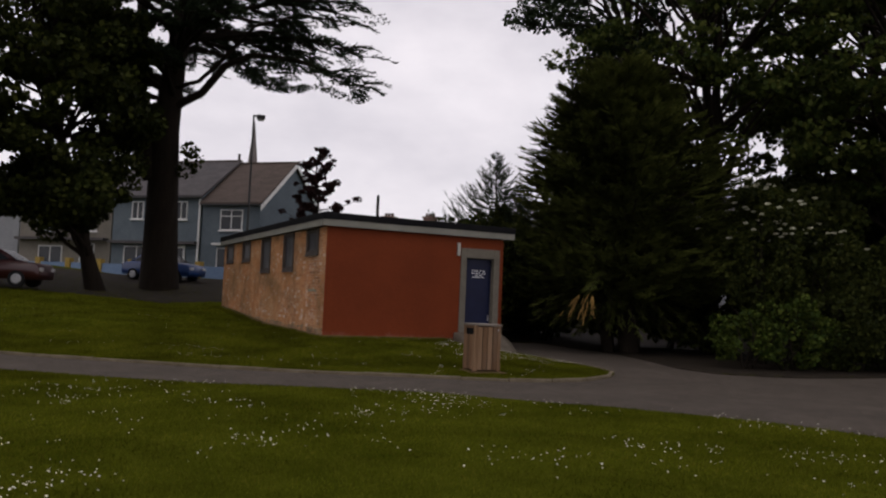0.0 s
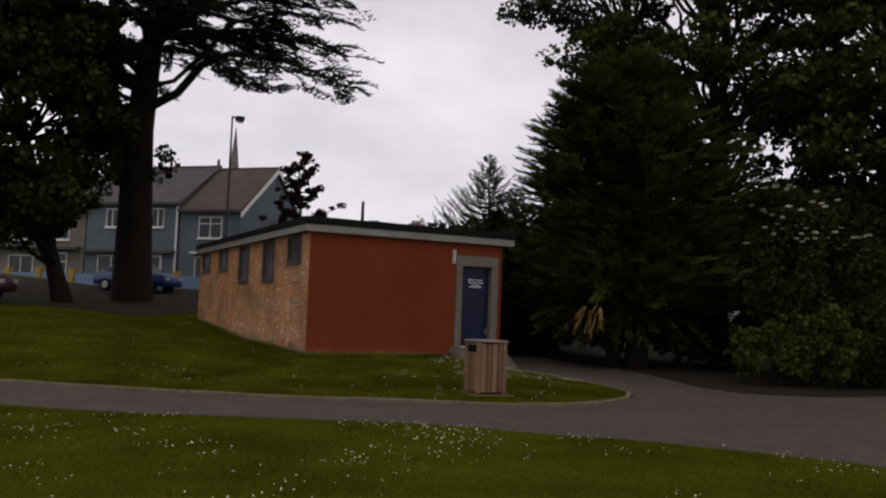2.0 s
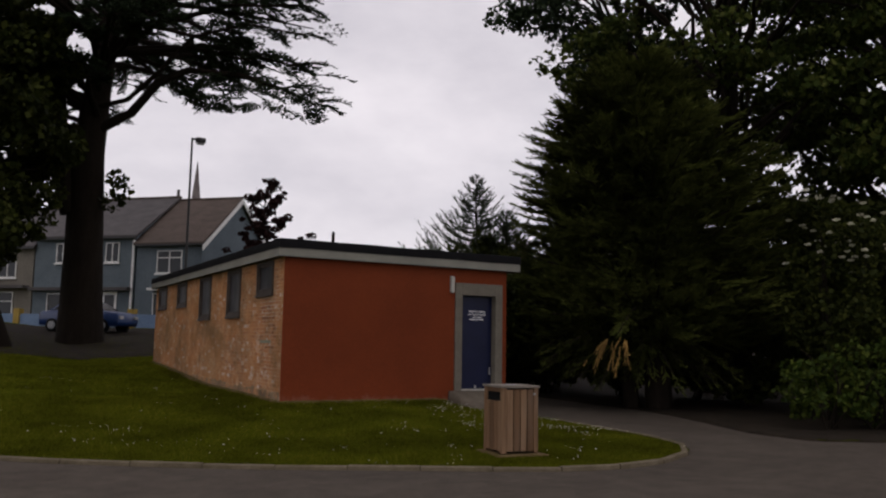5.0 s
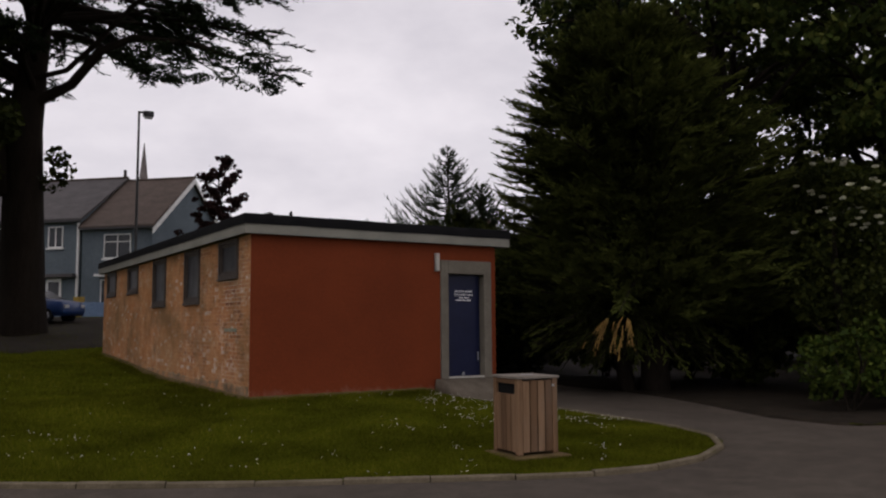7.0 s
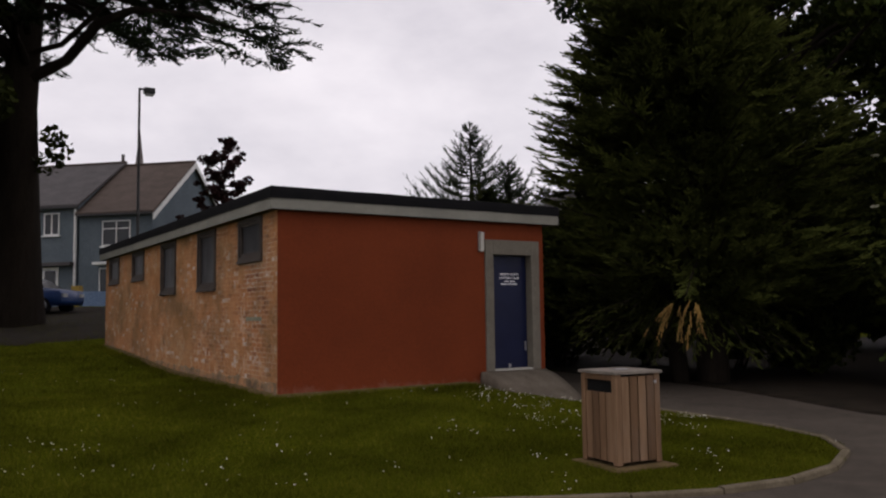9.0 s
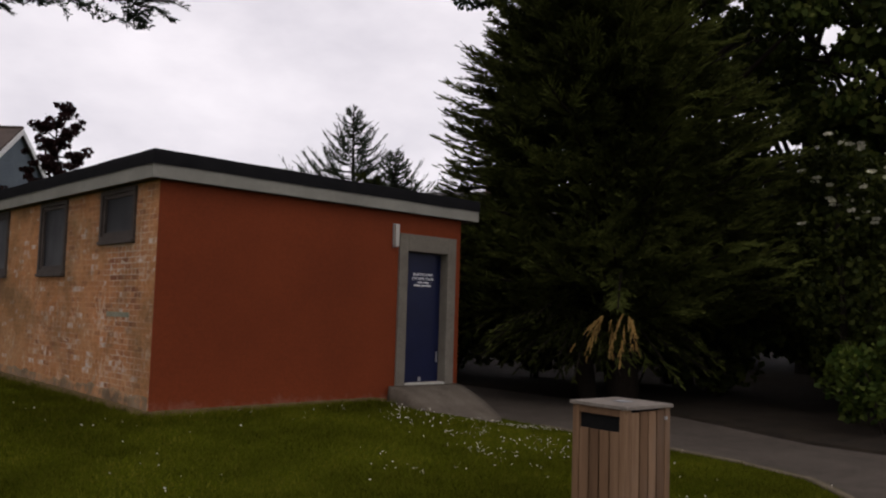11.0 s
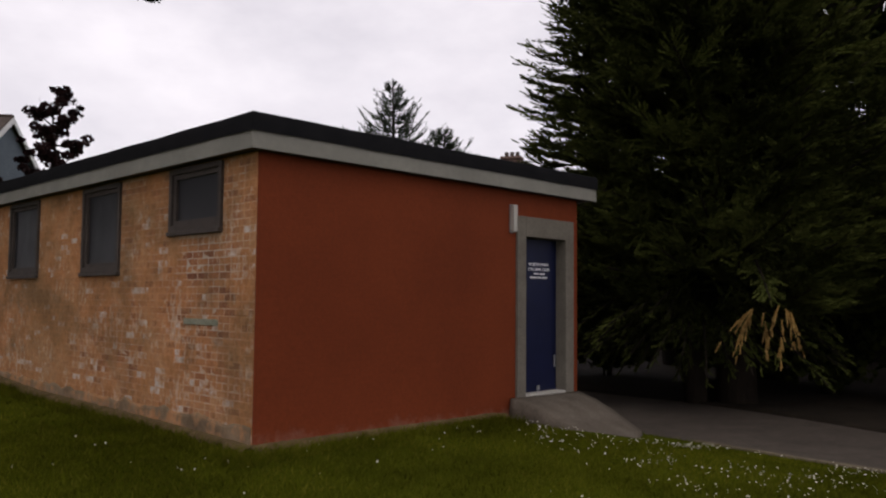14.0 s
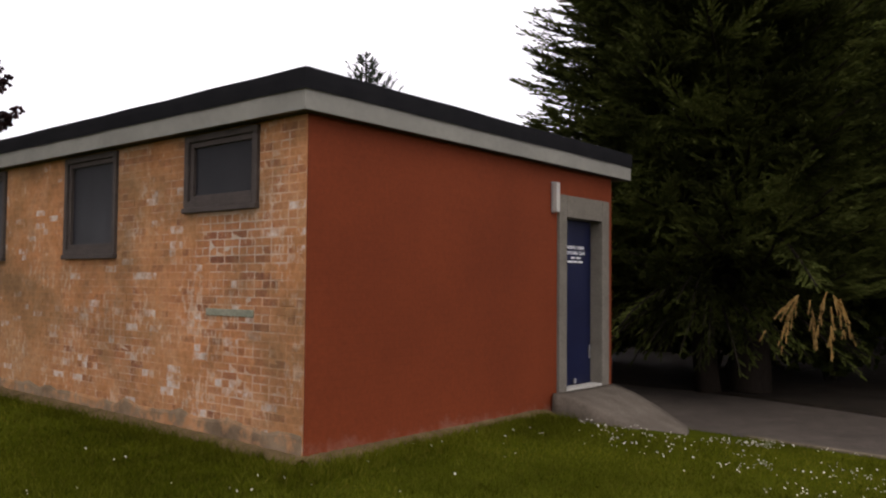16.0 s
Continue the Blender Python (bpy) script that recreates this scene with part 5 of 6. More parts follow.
def cedar():
    x, y = 4.15, 41.2
    z0 = float(height(x, y))
    t = empty("cedar_tree", x, y, z0)
    tagged(t, "huge dark old cedar with a twin stem and layered boughs", "tree")
    main = [(x + 0.28, y, z0 - 0.4), (x + 0.27, y, z0 + 1.5), (x + 0.25, y, 6), (x + 0.2, y, 9), (x + 0.4, y, 12), (x + 0.7, y, 15), (x + 0.8, y, 19), (x + 0.8, y, 23)]
    twin = [(x - 0.35, y + 0.1, 6.5), (x - 0.75, y + 0.1, 8.2), (x - 1.05, y + 0.1, 9.6), (x - 1.1, y + 0.1, 12), (x - 1.2, y + 0.1, 15), (x - 1.6, y, 19)]
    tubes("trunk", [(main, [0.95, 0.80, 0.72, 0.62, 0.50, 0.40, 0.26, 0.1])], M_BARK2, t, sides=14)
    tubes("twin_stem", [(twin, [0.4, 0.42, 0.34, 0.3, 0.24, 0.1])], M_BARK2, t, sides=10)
    limbs = []
    big = [(x + 0.5, y - 0.3, 10.0), (x + 1.6, y - 0.9, 10.7), (x + 2.5, y - 1.4, 12.0), (x + 3.6, y - 1.8, 12.6), (x + 5.5, y - 2.6, 12.5), (x + 7.2, y - 3.3, 12.0), (x + 8.5, y - 3.9, 11.3)]
    limbs.append((big, [0.24, 0.21, 0.19, 0.15, 0.11, 0.07, 0.03]))
    second = [(x + 0.4, y - 0.4, 10.9), (x + 1.4, y - 1.0, 11.2), (x + 2.3, y - 1.5, 12.2), (x + 3.6, y - 2.2, 13.9), (x + 5.6, y - 3.0, 14.6), (x + 8.0, y - 3.6, 14.4)]
    limbs.append((second, [0.12, 0.11, 0.10, 0.08, 0.06, 0.03]))
    leftb = [(x - 0.5, y, 9.6), (x - 2.0, y - 0.5, 10.2), (x - 3.2, y - 0.8, 11.6), (x - 4.6, y - 1.2, 13.6), (x - 7.0, y - 2.0, 14.8)]
    limbs.append((leftb, [0.24, 0.2, 0.16, 0.12, 0.04]))
    fol = [(big[3:], 0.75), (second[2:], 0.9), (leftb[2:], 0.8)]
    for i in range(112):
        h = rng.uniform(11.8, 22.5)
        az = rng.uniform(0, 2 * math.pi)
        r = 9.8 * (1 - 0.55 * ((h - 11.8) / 11) ** 1.3) * rng.uniform(0.65, 1.05)
        o = np.array((math.cos(az), math.sin(az), 0))
        if o[0] > 0.4 and h < 18:
            r *= 1.12
        if o[0] > 0.3 and h < 13.5:
            h += 1.4
        if o[0] < -0.2 and i % 3 == 0:
            h = rng.uniform(10.8, 13.0)
        tip = np.array((x + 0.5, y, h + 0.6)) + o * r - np.array((0, 0, 0.06 * r))
        pts = curve_points((x + 0.5, y, h - 0.8), tip, 0.7, 7, 0.08)
        limbs.append((pts, [0.16 * (1 - 0.85 * j / 6) for j in range(7)]))
        fol.append((pts[2:], 0.9))
    # needles in flat layered sprays off side branches
    B, D, L = [], [], []
    for pts, span in fol:
        P = np.asarray(pts, float)
        o = P[-1] - P[0]
        o[2] = 0
        reach = np.linalg.norm(o)
        o /= reach + 1e-9
        for k in range(9):
            f = rng.uniform(0.15, 1.0) * (len(P) - 1)
            j = min(int(f), len(P) - 2)
            at = P[j] + (P[j + 1] - P[j]) * (f - j)
            w = rng.choice((-1, 1)) * rng.uniform(0.15, 1.0)
            c, s = math.cos(w), math.sin(w)
            o2 = np.array((o[0] * c - o[1] * s, o[0] * s + o[1] * c, 0))
            ln = rng.uniform(1.0, 2.1)
            P2 = swept(at, at + o2 * ln + np.array((0, 0, rng.uniform(-0.28, 0.1))), -0.10, -0.10, 5)
            limbs.append(([tuple(p) for p in P2], [0.035, 0.028, 0.020, 0.014, 0.008]))
            b, d, l = fan(P2, 30, 0.42, 0.2, 0.9, 0.06, 0.18, 0.35)
            B.append(b)
            D.append(d)
            L.append(l)
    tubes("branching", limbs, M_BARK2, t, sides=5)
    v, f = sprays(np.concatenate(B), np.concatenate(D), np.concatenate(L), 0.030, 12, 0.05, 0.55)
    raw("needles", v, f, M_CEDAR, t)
    cs, rs = plates(fol, 7)
    # the light spray that hangs below the great bough
    for c in curve_points((x + 3.0, y - 1.9, 11.8), (x + 6.0, y - 2.8, 11.2), -0.25, 18, 0.16):
        cs.append(np.array(c))
        rs.append((0.42, 0.42, 0.17))
    for k in range(26):
        f = rng.uniform(3.2, 6.0)
        a, b = np.array(big[int(min(f, 5))]), np.array(big[int(min(f, 5)) + 1])
        cs.append(a + (b - a) * (f - int(min(f, 5))) + rng.normal(size=3) * np.array((0.3, 0.5, 0.1)) - np.array((0, 0, rng.uniform(0.1, 0.6))))
        rs.append((0.5, 0.5, 0.14))
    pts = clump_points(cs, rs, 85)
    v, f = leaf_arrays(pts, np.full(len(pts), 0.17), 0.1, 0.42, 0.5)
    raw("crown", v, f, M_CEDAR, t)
    pts = clump_points([(x + 1.25, y - 0.6, 8.0), (x + 1.45, y - 0.7, 7.5), (x + 1.1, y - 0.7, 7.0)], [(0.5, 0.5, 0.4)] * 3, 80)
    v, f = leaf_arrays(pts, np.full(len(pts), 0.22), 0.2)
    raw("ivy", v, f, M_SHADELEAF, t, "ivy clumps on the trunk")


cedar()

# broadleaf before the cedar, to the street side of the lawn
broadleaf("lime_tree", "dark shaded broadleaf tree with a leaning trunk", 1.6, 38.5, 16.0, 0.33, 3.6, 4.2, 0.27, 215, 215, M_SHADELEAF, M_BARK2, lean=(-3.4, -0.3), clump_r=(0.6, 1.2),
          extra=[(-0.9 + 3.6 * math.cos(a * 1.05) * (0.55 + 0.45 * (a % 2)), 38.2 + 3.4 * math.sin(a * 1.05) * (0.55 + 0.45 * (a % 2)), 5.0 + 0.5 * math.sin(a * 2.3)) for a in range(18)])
broadleaf("lime_tree", "dark shaded broadleaf tree with dense crown", -7.5, 35.0, 14.0, 0.35, 4.0, 4.6, 0.28, 130, 200, M_SHADELEAF, M_BARK2, clump_r=(0.8, 1.5),
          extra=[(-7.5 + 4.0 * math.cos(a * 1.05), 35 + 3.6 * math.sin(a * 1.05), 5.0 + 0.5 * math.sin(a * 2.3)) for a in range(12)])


def copper_tree(x, y, top):
    """Open tree: rising limbs of uneven length, each with tight clumps of leaves."""
    z0 = float(height(x, y))
    t = empty("copper_tree", x, y, z0)
    tagged(t, "small dark copper-leaved tree with an uneven open crown", "tree")
    limbs, cs, rs = [(stem_path(x, y, z0 - 0.3, top - 0.5, (-0.5, 0), 8, 0.06), [0.16 * (1 - 0.9 * i / 7) + 0.01 for i in range(8)])], [], []
    for i in range(30):
        h = 0.30 + 0.66 * i / 29
        z = z0 + (top - z0) * h
        az = i * 2.39996 + rng.normal() * 0.3
        r = 3.6 * (1.04 - h) ** 0.75 * rng.uniform(0.45, 1.15) + 0.3
        o = np.array((math.cos(az), math.sin(az), 0))
        P = swept((x - 0.5 * h, y, z - 0.3), np.array((x - 0.5 * h, y, z + rng.uniform(0.0, 0.5))) + o * r, 0.05, 0.2, 6)
        limbs.append(([tuple(p) for p in P], [0.05, 0.04, 0.03, 0.025, 0.018, 0.01]))
        for k in range(3 + int(2.6 * r)):
            f = rng.uniform(0.35, 1.0) * 5
            j = min(int(f), 4)
            cs.append(P[j] + (P[j + 1] - P[j]) * (f - j) + rng.normal(size=3) * (0.14, 0.14, 0.08))
            q = rng.uniform(0.14, 0.34)
            rs.append((q, q, q * 0.6))
    tubes("branching", limbs, M_BARK2, t, sides=6)
    pts = clump_points(cs, rs, 55)
    v, f = leaf_arrays(pts, np.full(len(pts), 0.17), 0.25)
    raw("crown", v, f, M_COPPER, t)


copper_tree(14.9, 49.8, 10.2)

# tall trees on the far side of the drive
broadleaf("sycamore_tree", "tall sycamore with a dark forked trunk and green crown", 20.6, 22.3, 17.0, 0.40, 6.6, 4.6, 0.20, 112, 165, M_SYCAMORE, M_BARK2, stems=2, clump_r=(0.45, 1.0), squash=0.42,
          extra=((16.1, 25.3, 10.3), (16.8, 24.9, 10.9), (17.3, 24.5, 9.8), (17.6, 24.0, 11.4), (16.9, 24.8, 9.6), (18.2, 23.4, 9.2)))
broadleaf("sycamore_tree", "tall sycamore with a dense shaded crown", 24.0, 17.5, 16.0, 0.36, 4.2, 4.8, 0.22, 140, 190, M_SYCAMORE, M_BARK2, clump_r=(0.5, 1.15), squash=0.42)
broadleaf("sycamore_tree", "tall sycamore standing behind the others", 29.0, 22.5, 18.0, 0.38, 4.6, 5.2, 0.28, 112, 190, M_SHADELEAF, M_BARK2, clump_r=(0.7, 1.4))
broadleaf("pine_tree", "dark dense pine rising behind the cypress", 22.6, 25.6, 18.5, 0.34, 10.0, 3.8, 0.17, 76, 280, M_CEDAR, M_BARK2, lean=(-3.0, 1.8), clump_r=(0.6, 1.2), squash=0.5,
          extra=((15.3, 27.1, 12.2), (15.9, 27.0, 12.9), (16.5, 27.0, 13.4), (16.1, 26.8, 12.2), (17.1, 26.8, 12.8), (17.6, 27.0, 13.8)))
broadleaf("sycamore_tree", "shaded broadleaf tree beside the path", 29.5, 13.5, 13.0, 0.3, 2.2, 4.8, 0.28, 95, 190, M_SHADELEAF, M_BARK2, clump_r=(0.8, 1.5))
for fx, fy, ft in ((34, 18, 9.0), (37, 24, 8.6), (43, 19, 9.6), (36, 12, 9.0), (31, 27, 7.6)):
    broadleaf("woodland_tree", "dark distant woodland tree in full leaf", fx, fy, ft, 0.3, 0.8, 4.6, 0.4, 120, 130, M_SHADELEAF, M_BARK2, clump_r=(1.0, 1.7))


def shrub(name, label, blobs, leaf, per, leaf_mat, flowers=None, category="shrub"):
    bx, by, _, br = blobs[0]
    z0 = float(height(bx, by))
    t = empty(name, bx, by, z0)
    tagged(t, label, category)
    runs = []
    cs, rs = [], []
    for x, y, h, r in blobs:
        z = float(height(x, y))
        for k in range(5):
            tip = (x + rng.normal() * r * 0.4, y + rng.normal() * r * 0.4, z + h * rng.uniform(0.5, 0.85))
            runs.append((curve_points((x + rng.normal() * 0.1, y + rng.normal() * 0.1, z - 0.1), tip, 0.05, 4, 0.03), [0.03, 0.024, 0.018, 0.008]))
        n = int(10 + 16 * r * r * h / 2)
        for k in range(n):
            d = rand_dirs(1)[0]
            q = rng.uniform(0.55, 1.0) ** 0.5
            c = np.array((x, y, z + h * 0.5)) + d * q * np.array((r * 0.82, r * 0.82, h * 0.43))
            s = rng.uniform(0.22, 0.42) * min(1.2, r)
            cs.append(c)
            rs.append((s, s, s * 0.8))
    tubes("woody_base", runs, M_BARK2, t, sides=5)
    pts = clump_points(cs, rs, per)
    keep = pts[:, 2] > height(pts[:, 0], pts[:, 1]) + 0.02
    v, f = leaf_arrays(pts[keep], np.full(keep.sum(), leaf), 0.1)
    raw("foliage", v, f, leaf_mat, t)
    if flowers:
        mt, n, s = flowers
        upper = [i for i in range(len(cs)) if cs[i][2] > z0 + 3.1]
        idx = rng.choice(upper, min(n, len(upper)), replace=False)
        fc = []
        for i in idx:
            c = np.array(cs[i])
            fc.append(c + np.array((rng.normal() * 0.1 - 0.22, rng.normal() * 0.1 - 0.22, rs[i][2] * 0.8)))
        p2 = clump_points(fc, [(s, s, s * 0.35)] * len(fc), 40)
        v, f = leaf_arrays(p2, np.full(len(p2), 0.045), 0, 0.9)
        raw("flower_heads", v, f, mt, t, "flat creamy-white flower heads")
    return t


shrub("laurel_bush", "rounded glossy green laurel bush beside the drive", [(15.5, 15.8, 1.6, 0.95), (16.6, 15.3, 1.9, 1.1)], 0.12, 75, M_LAUREL)
shrub("laurel_bush", "dense green laurel bush at the path's edge", [(18.2, 15.3, 2.2, 1.4), (19.7, 15.0, 2.7, 1.5)], 0.12, 65, M_SHADELEAF)
shrub("elder_bush", "tall elder shrub with flat creamy-white flowers", [(17.4, 17.0, 5.7, 1.1), (18.7, 16.8, 5.1, 1.3), (19.8, 16.5, 3.9, 1.4)], 0.13, 70, M_SHADELEAF, (M_BLOSSOM, 70, 0.075))
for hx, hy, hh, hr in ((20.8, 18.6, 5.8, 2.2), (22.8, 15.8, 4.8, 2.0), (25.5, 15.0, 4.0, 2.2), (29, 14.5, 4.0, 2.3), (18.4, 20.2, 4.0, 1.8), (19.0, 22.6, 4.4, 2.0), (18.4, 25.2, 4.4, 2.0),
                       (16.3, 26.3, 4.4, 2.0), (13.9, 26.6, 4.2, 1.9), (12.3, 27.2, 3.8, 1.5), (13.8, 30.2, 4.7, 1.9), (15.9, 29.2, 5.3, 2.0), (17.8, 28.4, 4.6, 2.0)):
    tagged(shrub("evergreen_hedge", "dark overgrown evergreen shrub under the trees", [(hx, hy, hh, hr)], 0.2, 60, M_SHADELEAF, category="hedge"), group="evergreens behind the drive")
shrub("broom_bush", "small yellow-flowered shrub by the path", [(19.3, 13.9, 0.9, 0.35)], 0.06, 60, M_YELLOW)


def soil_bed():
    """Bare earth and old leaves under the trees, tree shade included in the colour."""
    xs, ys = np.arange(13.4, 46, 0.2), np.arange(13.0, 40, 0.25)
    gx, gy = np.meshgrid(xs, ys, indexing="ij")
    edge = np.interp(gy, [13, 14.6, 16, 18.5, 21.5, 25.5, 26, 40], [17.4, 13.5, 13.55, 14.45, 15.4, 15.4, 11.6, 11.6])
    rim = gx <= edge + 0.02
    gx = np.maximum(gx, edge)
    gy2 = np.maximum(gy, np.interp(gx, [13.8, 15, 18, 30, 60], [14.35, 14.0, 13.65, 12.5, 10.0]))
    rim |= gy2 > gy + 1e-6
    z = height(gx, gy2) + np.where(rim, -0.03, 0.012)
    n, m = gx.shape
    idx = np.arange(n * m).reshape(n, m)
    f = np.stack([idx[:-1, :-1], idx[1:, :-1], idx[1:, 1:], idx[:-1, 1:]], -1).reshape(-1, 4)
    ob = raw("soil_bed", np.stack([gx, gy2, z], -1).reshape(-1, 3), f, M_SHADE_SOIL)
    tagged(ob, "bare earth and leaf litter under the trees, shade in its colour", "soil", kind="structure")


def shade_round(cx, cy, rx, ry, label):
    n, rings = 72, 14
    vs, fs = [(cx, cy, float(height(cx, cy)) + 0.03)], []
    for k in range(1, rings + 1):
        for i in range(n):
            a = 2 * math.pi * i / n
            w = (1 + 0.22 * noise.noise(Vector((math.cos(a) * 2.5, math.sin(a) * 2.5, cx)))) * k / rings
            x, y = cx + math.cos(a) * rx * w, cy + math.sin(a) * ry * w
            vs.append((x, y, float(height(x, y)) + (0.03 if k < rings else -0.02)))
    for i in range(n):
        fs.append((0, 1 + i, 1 + (i + 1) % n, 1 + (i + 1) % n))
    tri = np.array([f[:3] for f in fs])
    quads = [(1 + (k - 1) * n + i, 1 + k * n + i, 1 + k * n + (i + 1) % n, 1 + (k - 1) * n + (i + 1) % n) for k in range(1, rings) for i in range(n)]
    q = np.array(quads)
    allf = np.concatenate([tri, q[:, [0, 1, 2]], q[:, [0, 2, 3]]])
    tagged(raw("soil_bed", np.array(vs), allf, M_SHADE_SOIL, smooth=True), label, "soil", kind="structure")


# earth colour taken near black to carry the shade under the trees
M_SHADE_SOIL = plain("shade_dark_soil", (0.014, 0.011, 0.008), (0.032, 0.024, 0.016), 2.0, 0.95, fine=30, bumps=0.8, depth=0.03)
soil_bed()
# dark sheet whose colour stands for the shade below the cedar
shade_round(0.5, 43.6, 15.0, 8.0, "dark earth sheet with the big cedar's shade in its colour")

# ---- grass and daisies ----


def scatter(n, lo, hi, paved=False, weight=None):
    out = []
    while sum(len(o) for o in out) < n:
        p = rng.uniform(lo, hi, (n, 2))
        ok = inside(p[:, 0], p[:, 1], PAVED) == paved
        ok &= ~((p[:, 0] > X0 - 0.04) & (p[:, 0] < X1 + 0.05) & (p[:, 1] > Y0 - 0.02) & (p[:, 1] < Y1))
        ok &= ~((p[:, 0] > 9.62) & (p[:, 0] < 11.4) & (p[:, 1] > 19.1) & (p[:, 1] < Y0))
        ok &= ~((abs(p[:, 0] - 7.7) < 0.40) & (abs(p[:, 1] - 15.2) < 0.40))
        if weight is not None:
            ok &= rng.uniform(size=n) < weight(p[:, 0], p[:, 1])
        out.append(p[ok])
    return np.concatenate(out)[:n]


def blades(name, label, n, lo, hi, tall, wide, weight=None, fade=0.0):
    if fade:   # thin out towards the patch's edges
        def weight(px, py):
            d = np.minimum.reduce([px - lo[0], hi[0] - px, py - lo[1], hi[1] - py])
            return np.clip(d / fade, 0.02, 1)
    p = scatter(n, lo, hi, False, weight)
    z = height(p[:, 0], p[:, 1]) - 0.004
    az = rng.uniform(0, 2 * math.pi, n)
    h = tall * rng.uniform(0.5, 1.35, n)
    w = wide * rng.uniform(0.7, 1.3, n)
    lean = rng.normal(size=(n, 2)) * (h * 0.45)[:, None]
    base = np.column_stack([p, z])
    side = np.column_stack([np.cos(az) * w, np.sin(az) * w, np.zeros(n)])
    tip = base + np.column_stack([lean, h])
    v = np.stack([base - side, base + side, tip], 1).reshape(-1, 3)
    ob = raw(name, v, np.arange(n * 3).reshape(n, 3), M_BLADE)
    return tagged(ob, label, "grass", kind="stuff")


blades("grass", "short mown grass of the near lawn", 240000, (-8, 2.0), (12, 18), 0.035, 0.0045, fade=2.5)
blades("grass", "short mown grass round the hut", 240000, (-5, 12.5), (13.0, 24), 0.04, 0.0045, fade=1.8)
blades("grass", "mown grass rising towards the street", 140000, (-18, 15), (8.5, 46), 0.055, 0.010, fade=4.0)
blades("grass", "longer grass tufts along the foot of the hut", 6000, (5.6, 20.4), (9.7, 21.0), 0.085, 0.005)
blades("grass", "longer grass tufts along the brick wall", 8000, (5.6, 20.6), (6.05, 34.2), 0.085, 0.005)




def wall_foot(label, at, out, length):
    """Strip of dry earth and dead grass where the mower does not reach; its outer edge wanders."""
    at, out = Vector(at), Vector(out)
    along = Vector((-out.y, out.x))
    if along.x + along.y < 0:
        along = -along
    n = int(length / 0.05)
    vs = []
    for i in range(n + 1):
        s = at + along * (length * i / n)
        w = 0.12 + 0.09 * noise.noise(Vector((s.x * 1.7, s.y * 1.7, 4))) + 0.06 * noise.noise(Vector((s.x * 8, s.y * 8, 9)))
        for k, (u, lift) in enumerate(((0.0, 0.075), (0.4, 0.065), (0.75, 0.045), (1.0, -0.01))):
            p = s + out * (w * u)
            vs.append((p.x, p.y, float(height(p.x, p.y)) + lift + 0.010 * noise.noise(Vector((p.x * 14, p.y * 14, k)))))
    fs = [(i * 4 + k, i * 4 + k + 1, i * 4 + k + 5, i * 4 + k + 4) for i in range(n) for k in range(3)]
    return tagged(raw("soil_strip", np.array(vs), np.array(fs), M_THATCH, smooth=True), label, "soil", kind="structure")


wall_foot("dry earth and dead grass along the red wall", (X0 - 0.05, Y0 - 0.001), (0, -1), 3.8).data.transform(SKEW)
wall_foot("dry earth and dead grass along the brick wall", (X0 - 0.02, Y0 - 0.05), (-1, 0), 13.2)


def daisies(name, n, lo, hi, weight=None):
    p = scatter(n, lo, hi, False, weight)
    z = height(p[:, 0], p[:, 1]) + rng.uniform(0.03, 0.065, n)
    c = np.column_stack([p, z])
    nrm = rng.normal(size=(n, 3)) * 0.35 + np.array((0, -0.25, 1))
    nrm /= np.linalg.norm(nrm, axis=1, keepdims=True)
    e1 = np.cross(nrm, np.array((1.0, 0, 0)))
    e1 /= np.linalg.norm(e1, axis=1, keepdims=True)
    e2 = np.cross(nrm, e1)
    r = rng.uniform(0.006, 0.0115, n)[:, None]
    ring = [c + (e1 * math.cos(a) + e2 * math.sin(a)) * r + nrm * 0.004 for a in np.arange(6) * math.pi / 3]
    v = np.stack(ring + [c - nrm * 0.004], 1).reshape(-1, 3)
    b = (np.arange(n) * 7)[:, None]
    f = np.stack([np.concatenate([b + k, b + (k + 1) % 6, b + 6], 1) for k in range(6)], 1).reshape(-1, 3)
    ob = raw(name, v, f, M_DAISY)
    return tagged(ob, "scattered white daisies in the short grass", "daisies", kind="stuff")


def drifts(seed, lo, hi):
    def weight(x, y):
        return np.array([np.clip((noise.noise(Vector((a * 0.55, b * 0.55, seed))) * 0.6 + noise.noise(Vector((a * 1.9, b * 1.9, seed + 3))) * 0.5 - lo) / hi, 0.0, 1) for a, b in zip(x, y)])
    return weight


daisies("daisies", 1300, (-5, 4.5), (10, 13.5), drifts(2, 0.05, 0.5))
daisies("daisies", 210, (3.5, 14), (11.3, 20.8), drifts(5, 0.05, 0.5))
daisies("daisies", 340, (8.2, 16.6), (11.2, 20.4), drifts(8, -0.15, 0.6))
daisies("daisies", 200, (-6, 17), (5.5, 28), drifts(11, 0.1, 0.5))

# ---- bricks of the side wall ----


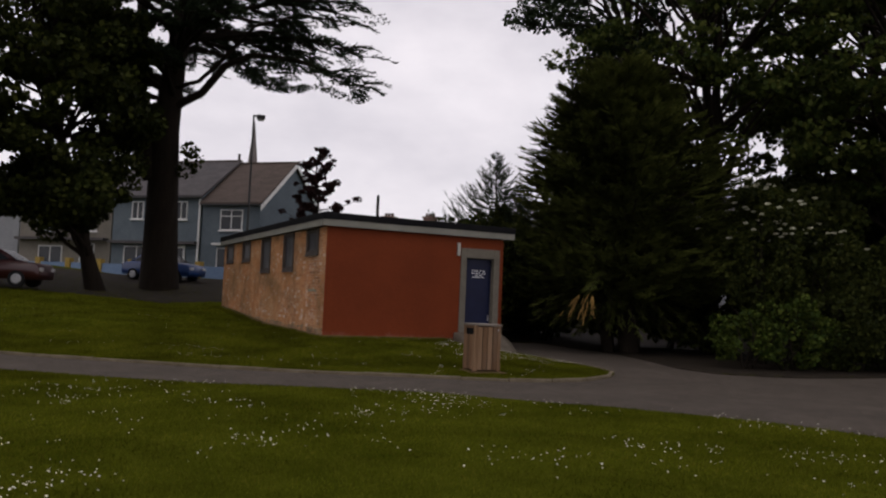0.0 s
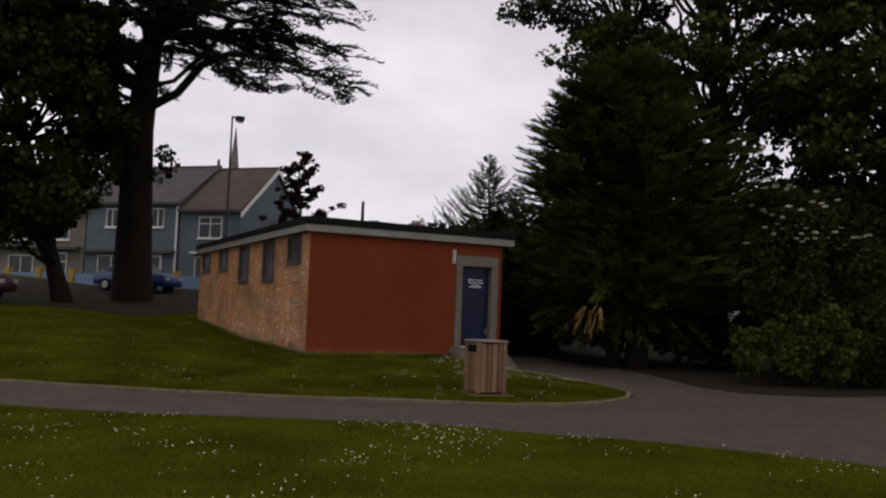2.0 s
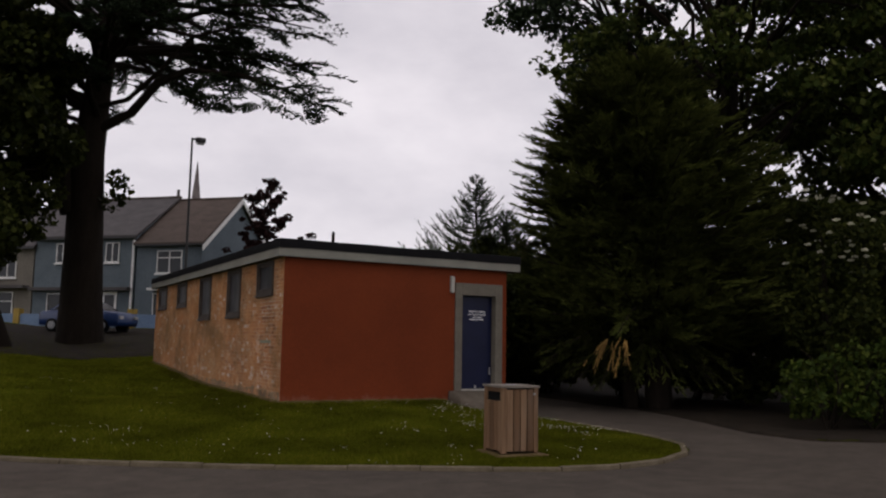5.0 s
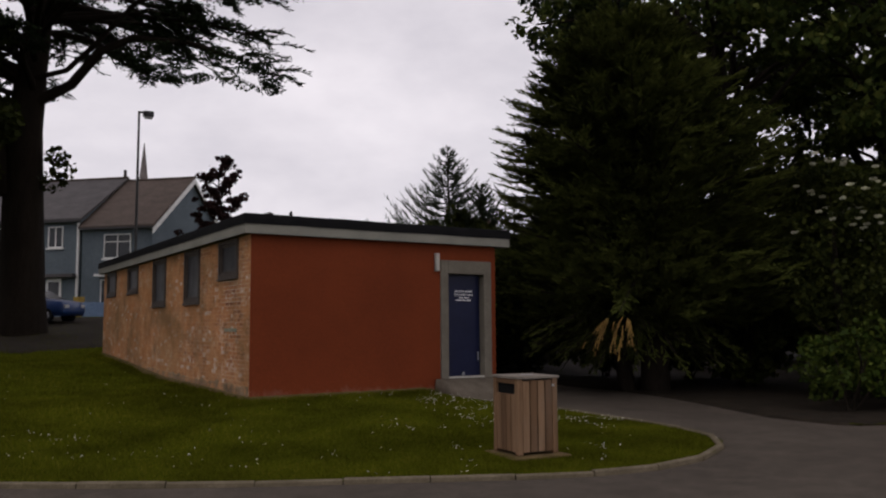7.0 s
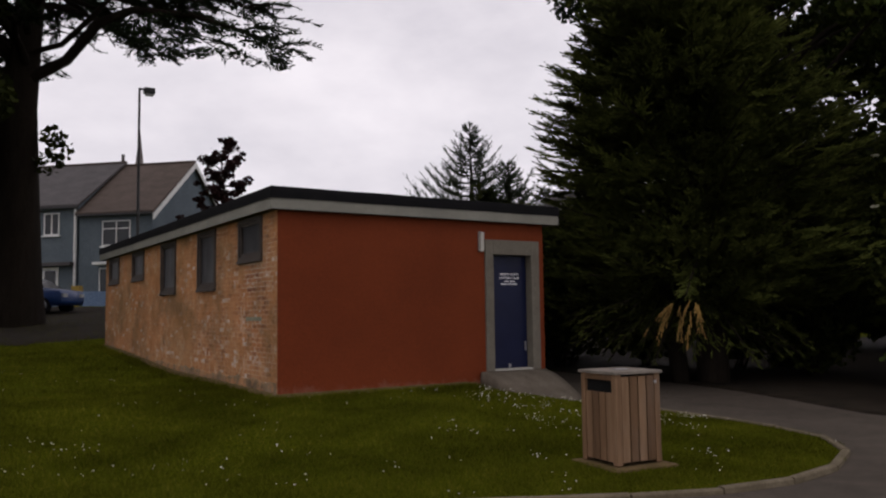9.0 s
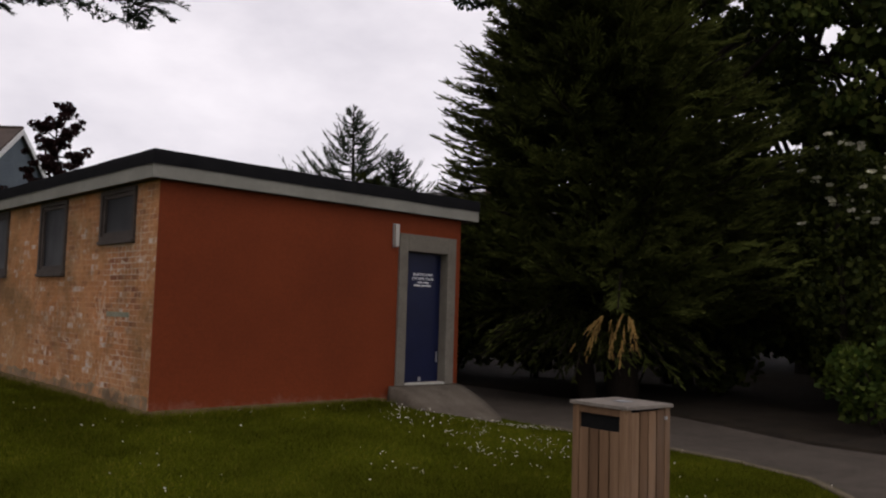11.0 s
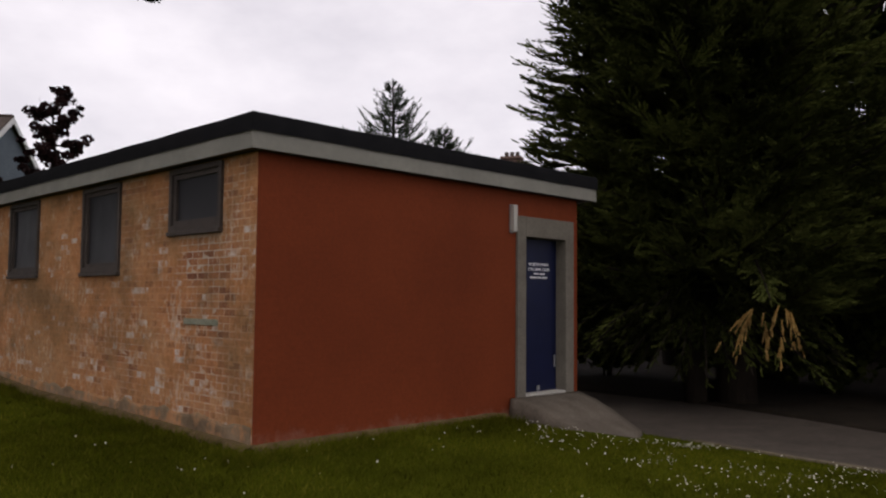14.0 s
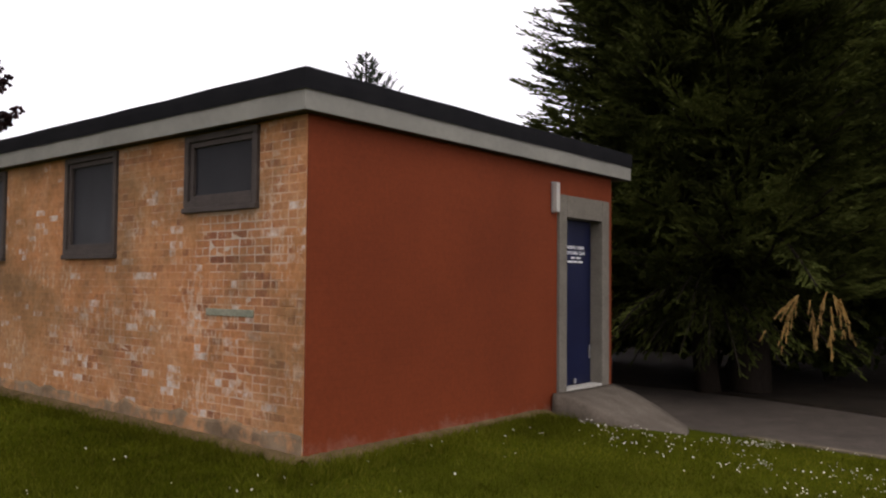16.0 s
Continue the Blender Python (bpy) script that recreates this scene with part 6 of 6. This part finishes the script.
def brick_wall():
    """Bricks proud of the mortar; those next to the corner are single pieces, the rest one joined part."""
    bh, joint, bl, hl = 0.066, 0.009, 0.216, 0.104
    near_y = 22.65

    def brick_mesh(l, k):
        rs = np.random.default_rng(100 + k)
        bm = bmesh.new()
        add_box(bm, (-0.0026, -l / 2, -bh / 2), (0.012, l / 2, bh / 2))
        for v in bm.verts:
            if v.co.x < 0:
                v.co.y *= 1 - 0.006 / l * 2
                v.co.z *= 0.93
            v.co += Vector(rs.normal(size=3) * (0.0010, 0.0022, 0.0018))
        me = bpy.data.meshes.new("brick")
        bm.to_mesh(me)
        bm.free()
        me.materials.append(M_BRICK)
        return me
    kinds = [brick_mesh(bl, k) for k in range(6)]
    heads = [brick_mesh(hl, 10 + k) for k in range(4)]
    vs, fs = [], []
    cube_f = [(0, 1, 3, 2), (4, 6, 7, 5), (0, 4, 5, 1), (2, 3, 7, 6), (0, 2, 6, 4), (1, 5, 7, 3)]
    row, z = 0, 0.33
    while z + bh < TOP - 0.005:
        header = row % 4 == 3
        l = hl if header else bl
        y = Y0 + 0.014 + (0 if header else (row % 2) * -(bl + joint) / 2)
        while y < Y1 - 0.02:
            a, b = max(y, Y0 + 0.014), min(y + l, Y1)
            zc = z + bh / 2
            y += l + joint
            for wa, wb, wz in WINDOWS:
                if zc > wz - 0.06 and zc < WT + 0.02:
                    if a >= wa - 0.03 and b <= wb + 0.03:
                        a = b
                    elif a < wa < b:
                        b = wa - 0.004
                    elif a < wb < b:
                        a = wb + 0.004
            if b - a < 0.03:
                continue
            out = random.gauss(0, 0.0011)
            if b < near_y and zc > 0.47:
                full = abs((b - a) - l) < 0.004
                me = random.choice(heads if l == hl else kinds)
                ob = new("brick", me)
                ob.location = (X0 - out, (a + b) / 2, zc)
                if not full:
                    ob.scale = (1, (b - a) / l, 1)
                ob.rotation_euler = (random.gauss(0, 0.006), 0, random.gauss(0, 0.006))
                ob.parent = SIDE_WALL
            else:
                n = len(vs)
                for x in (X0 - 0.0024 - out, X0 + 0.01):
                    for yy in (a, b):
                        for zz in (z, z + bh):
                            vs.append((x + random.gauss(0, 0.0007), yy + random.gauss(0, 0.0016), zz + random.gauss(0, 0.0014)))
                fs.extend(tuple(n + i for i in q) for q in cube_f)
        z += bh + joint
        row += 1
    ob = raw("brickwork", np.array(vs), np.array(fs), M_BRICK, SIDE_WALL)
    tagged(ob, kind="stuff")
    # pale cement patch and open corner crack
    box("cement_patch", (X0 - 0.014, 21.55, 1.50), (X0 + 0.004, 22.25, 1.565), M_PATCH, SIDE_WALL, "pale green-grey cement patch", bevel=0.006)


M_PATCH = plain("cement_patch", (0.20, 0.21, 0.15), (0.30, 0.29, 0.21), 6.0, 0.95, fine=40)
brick_wall()
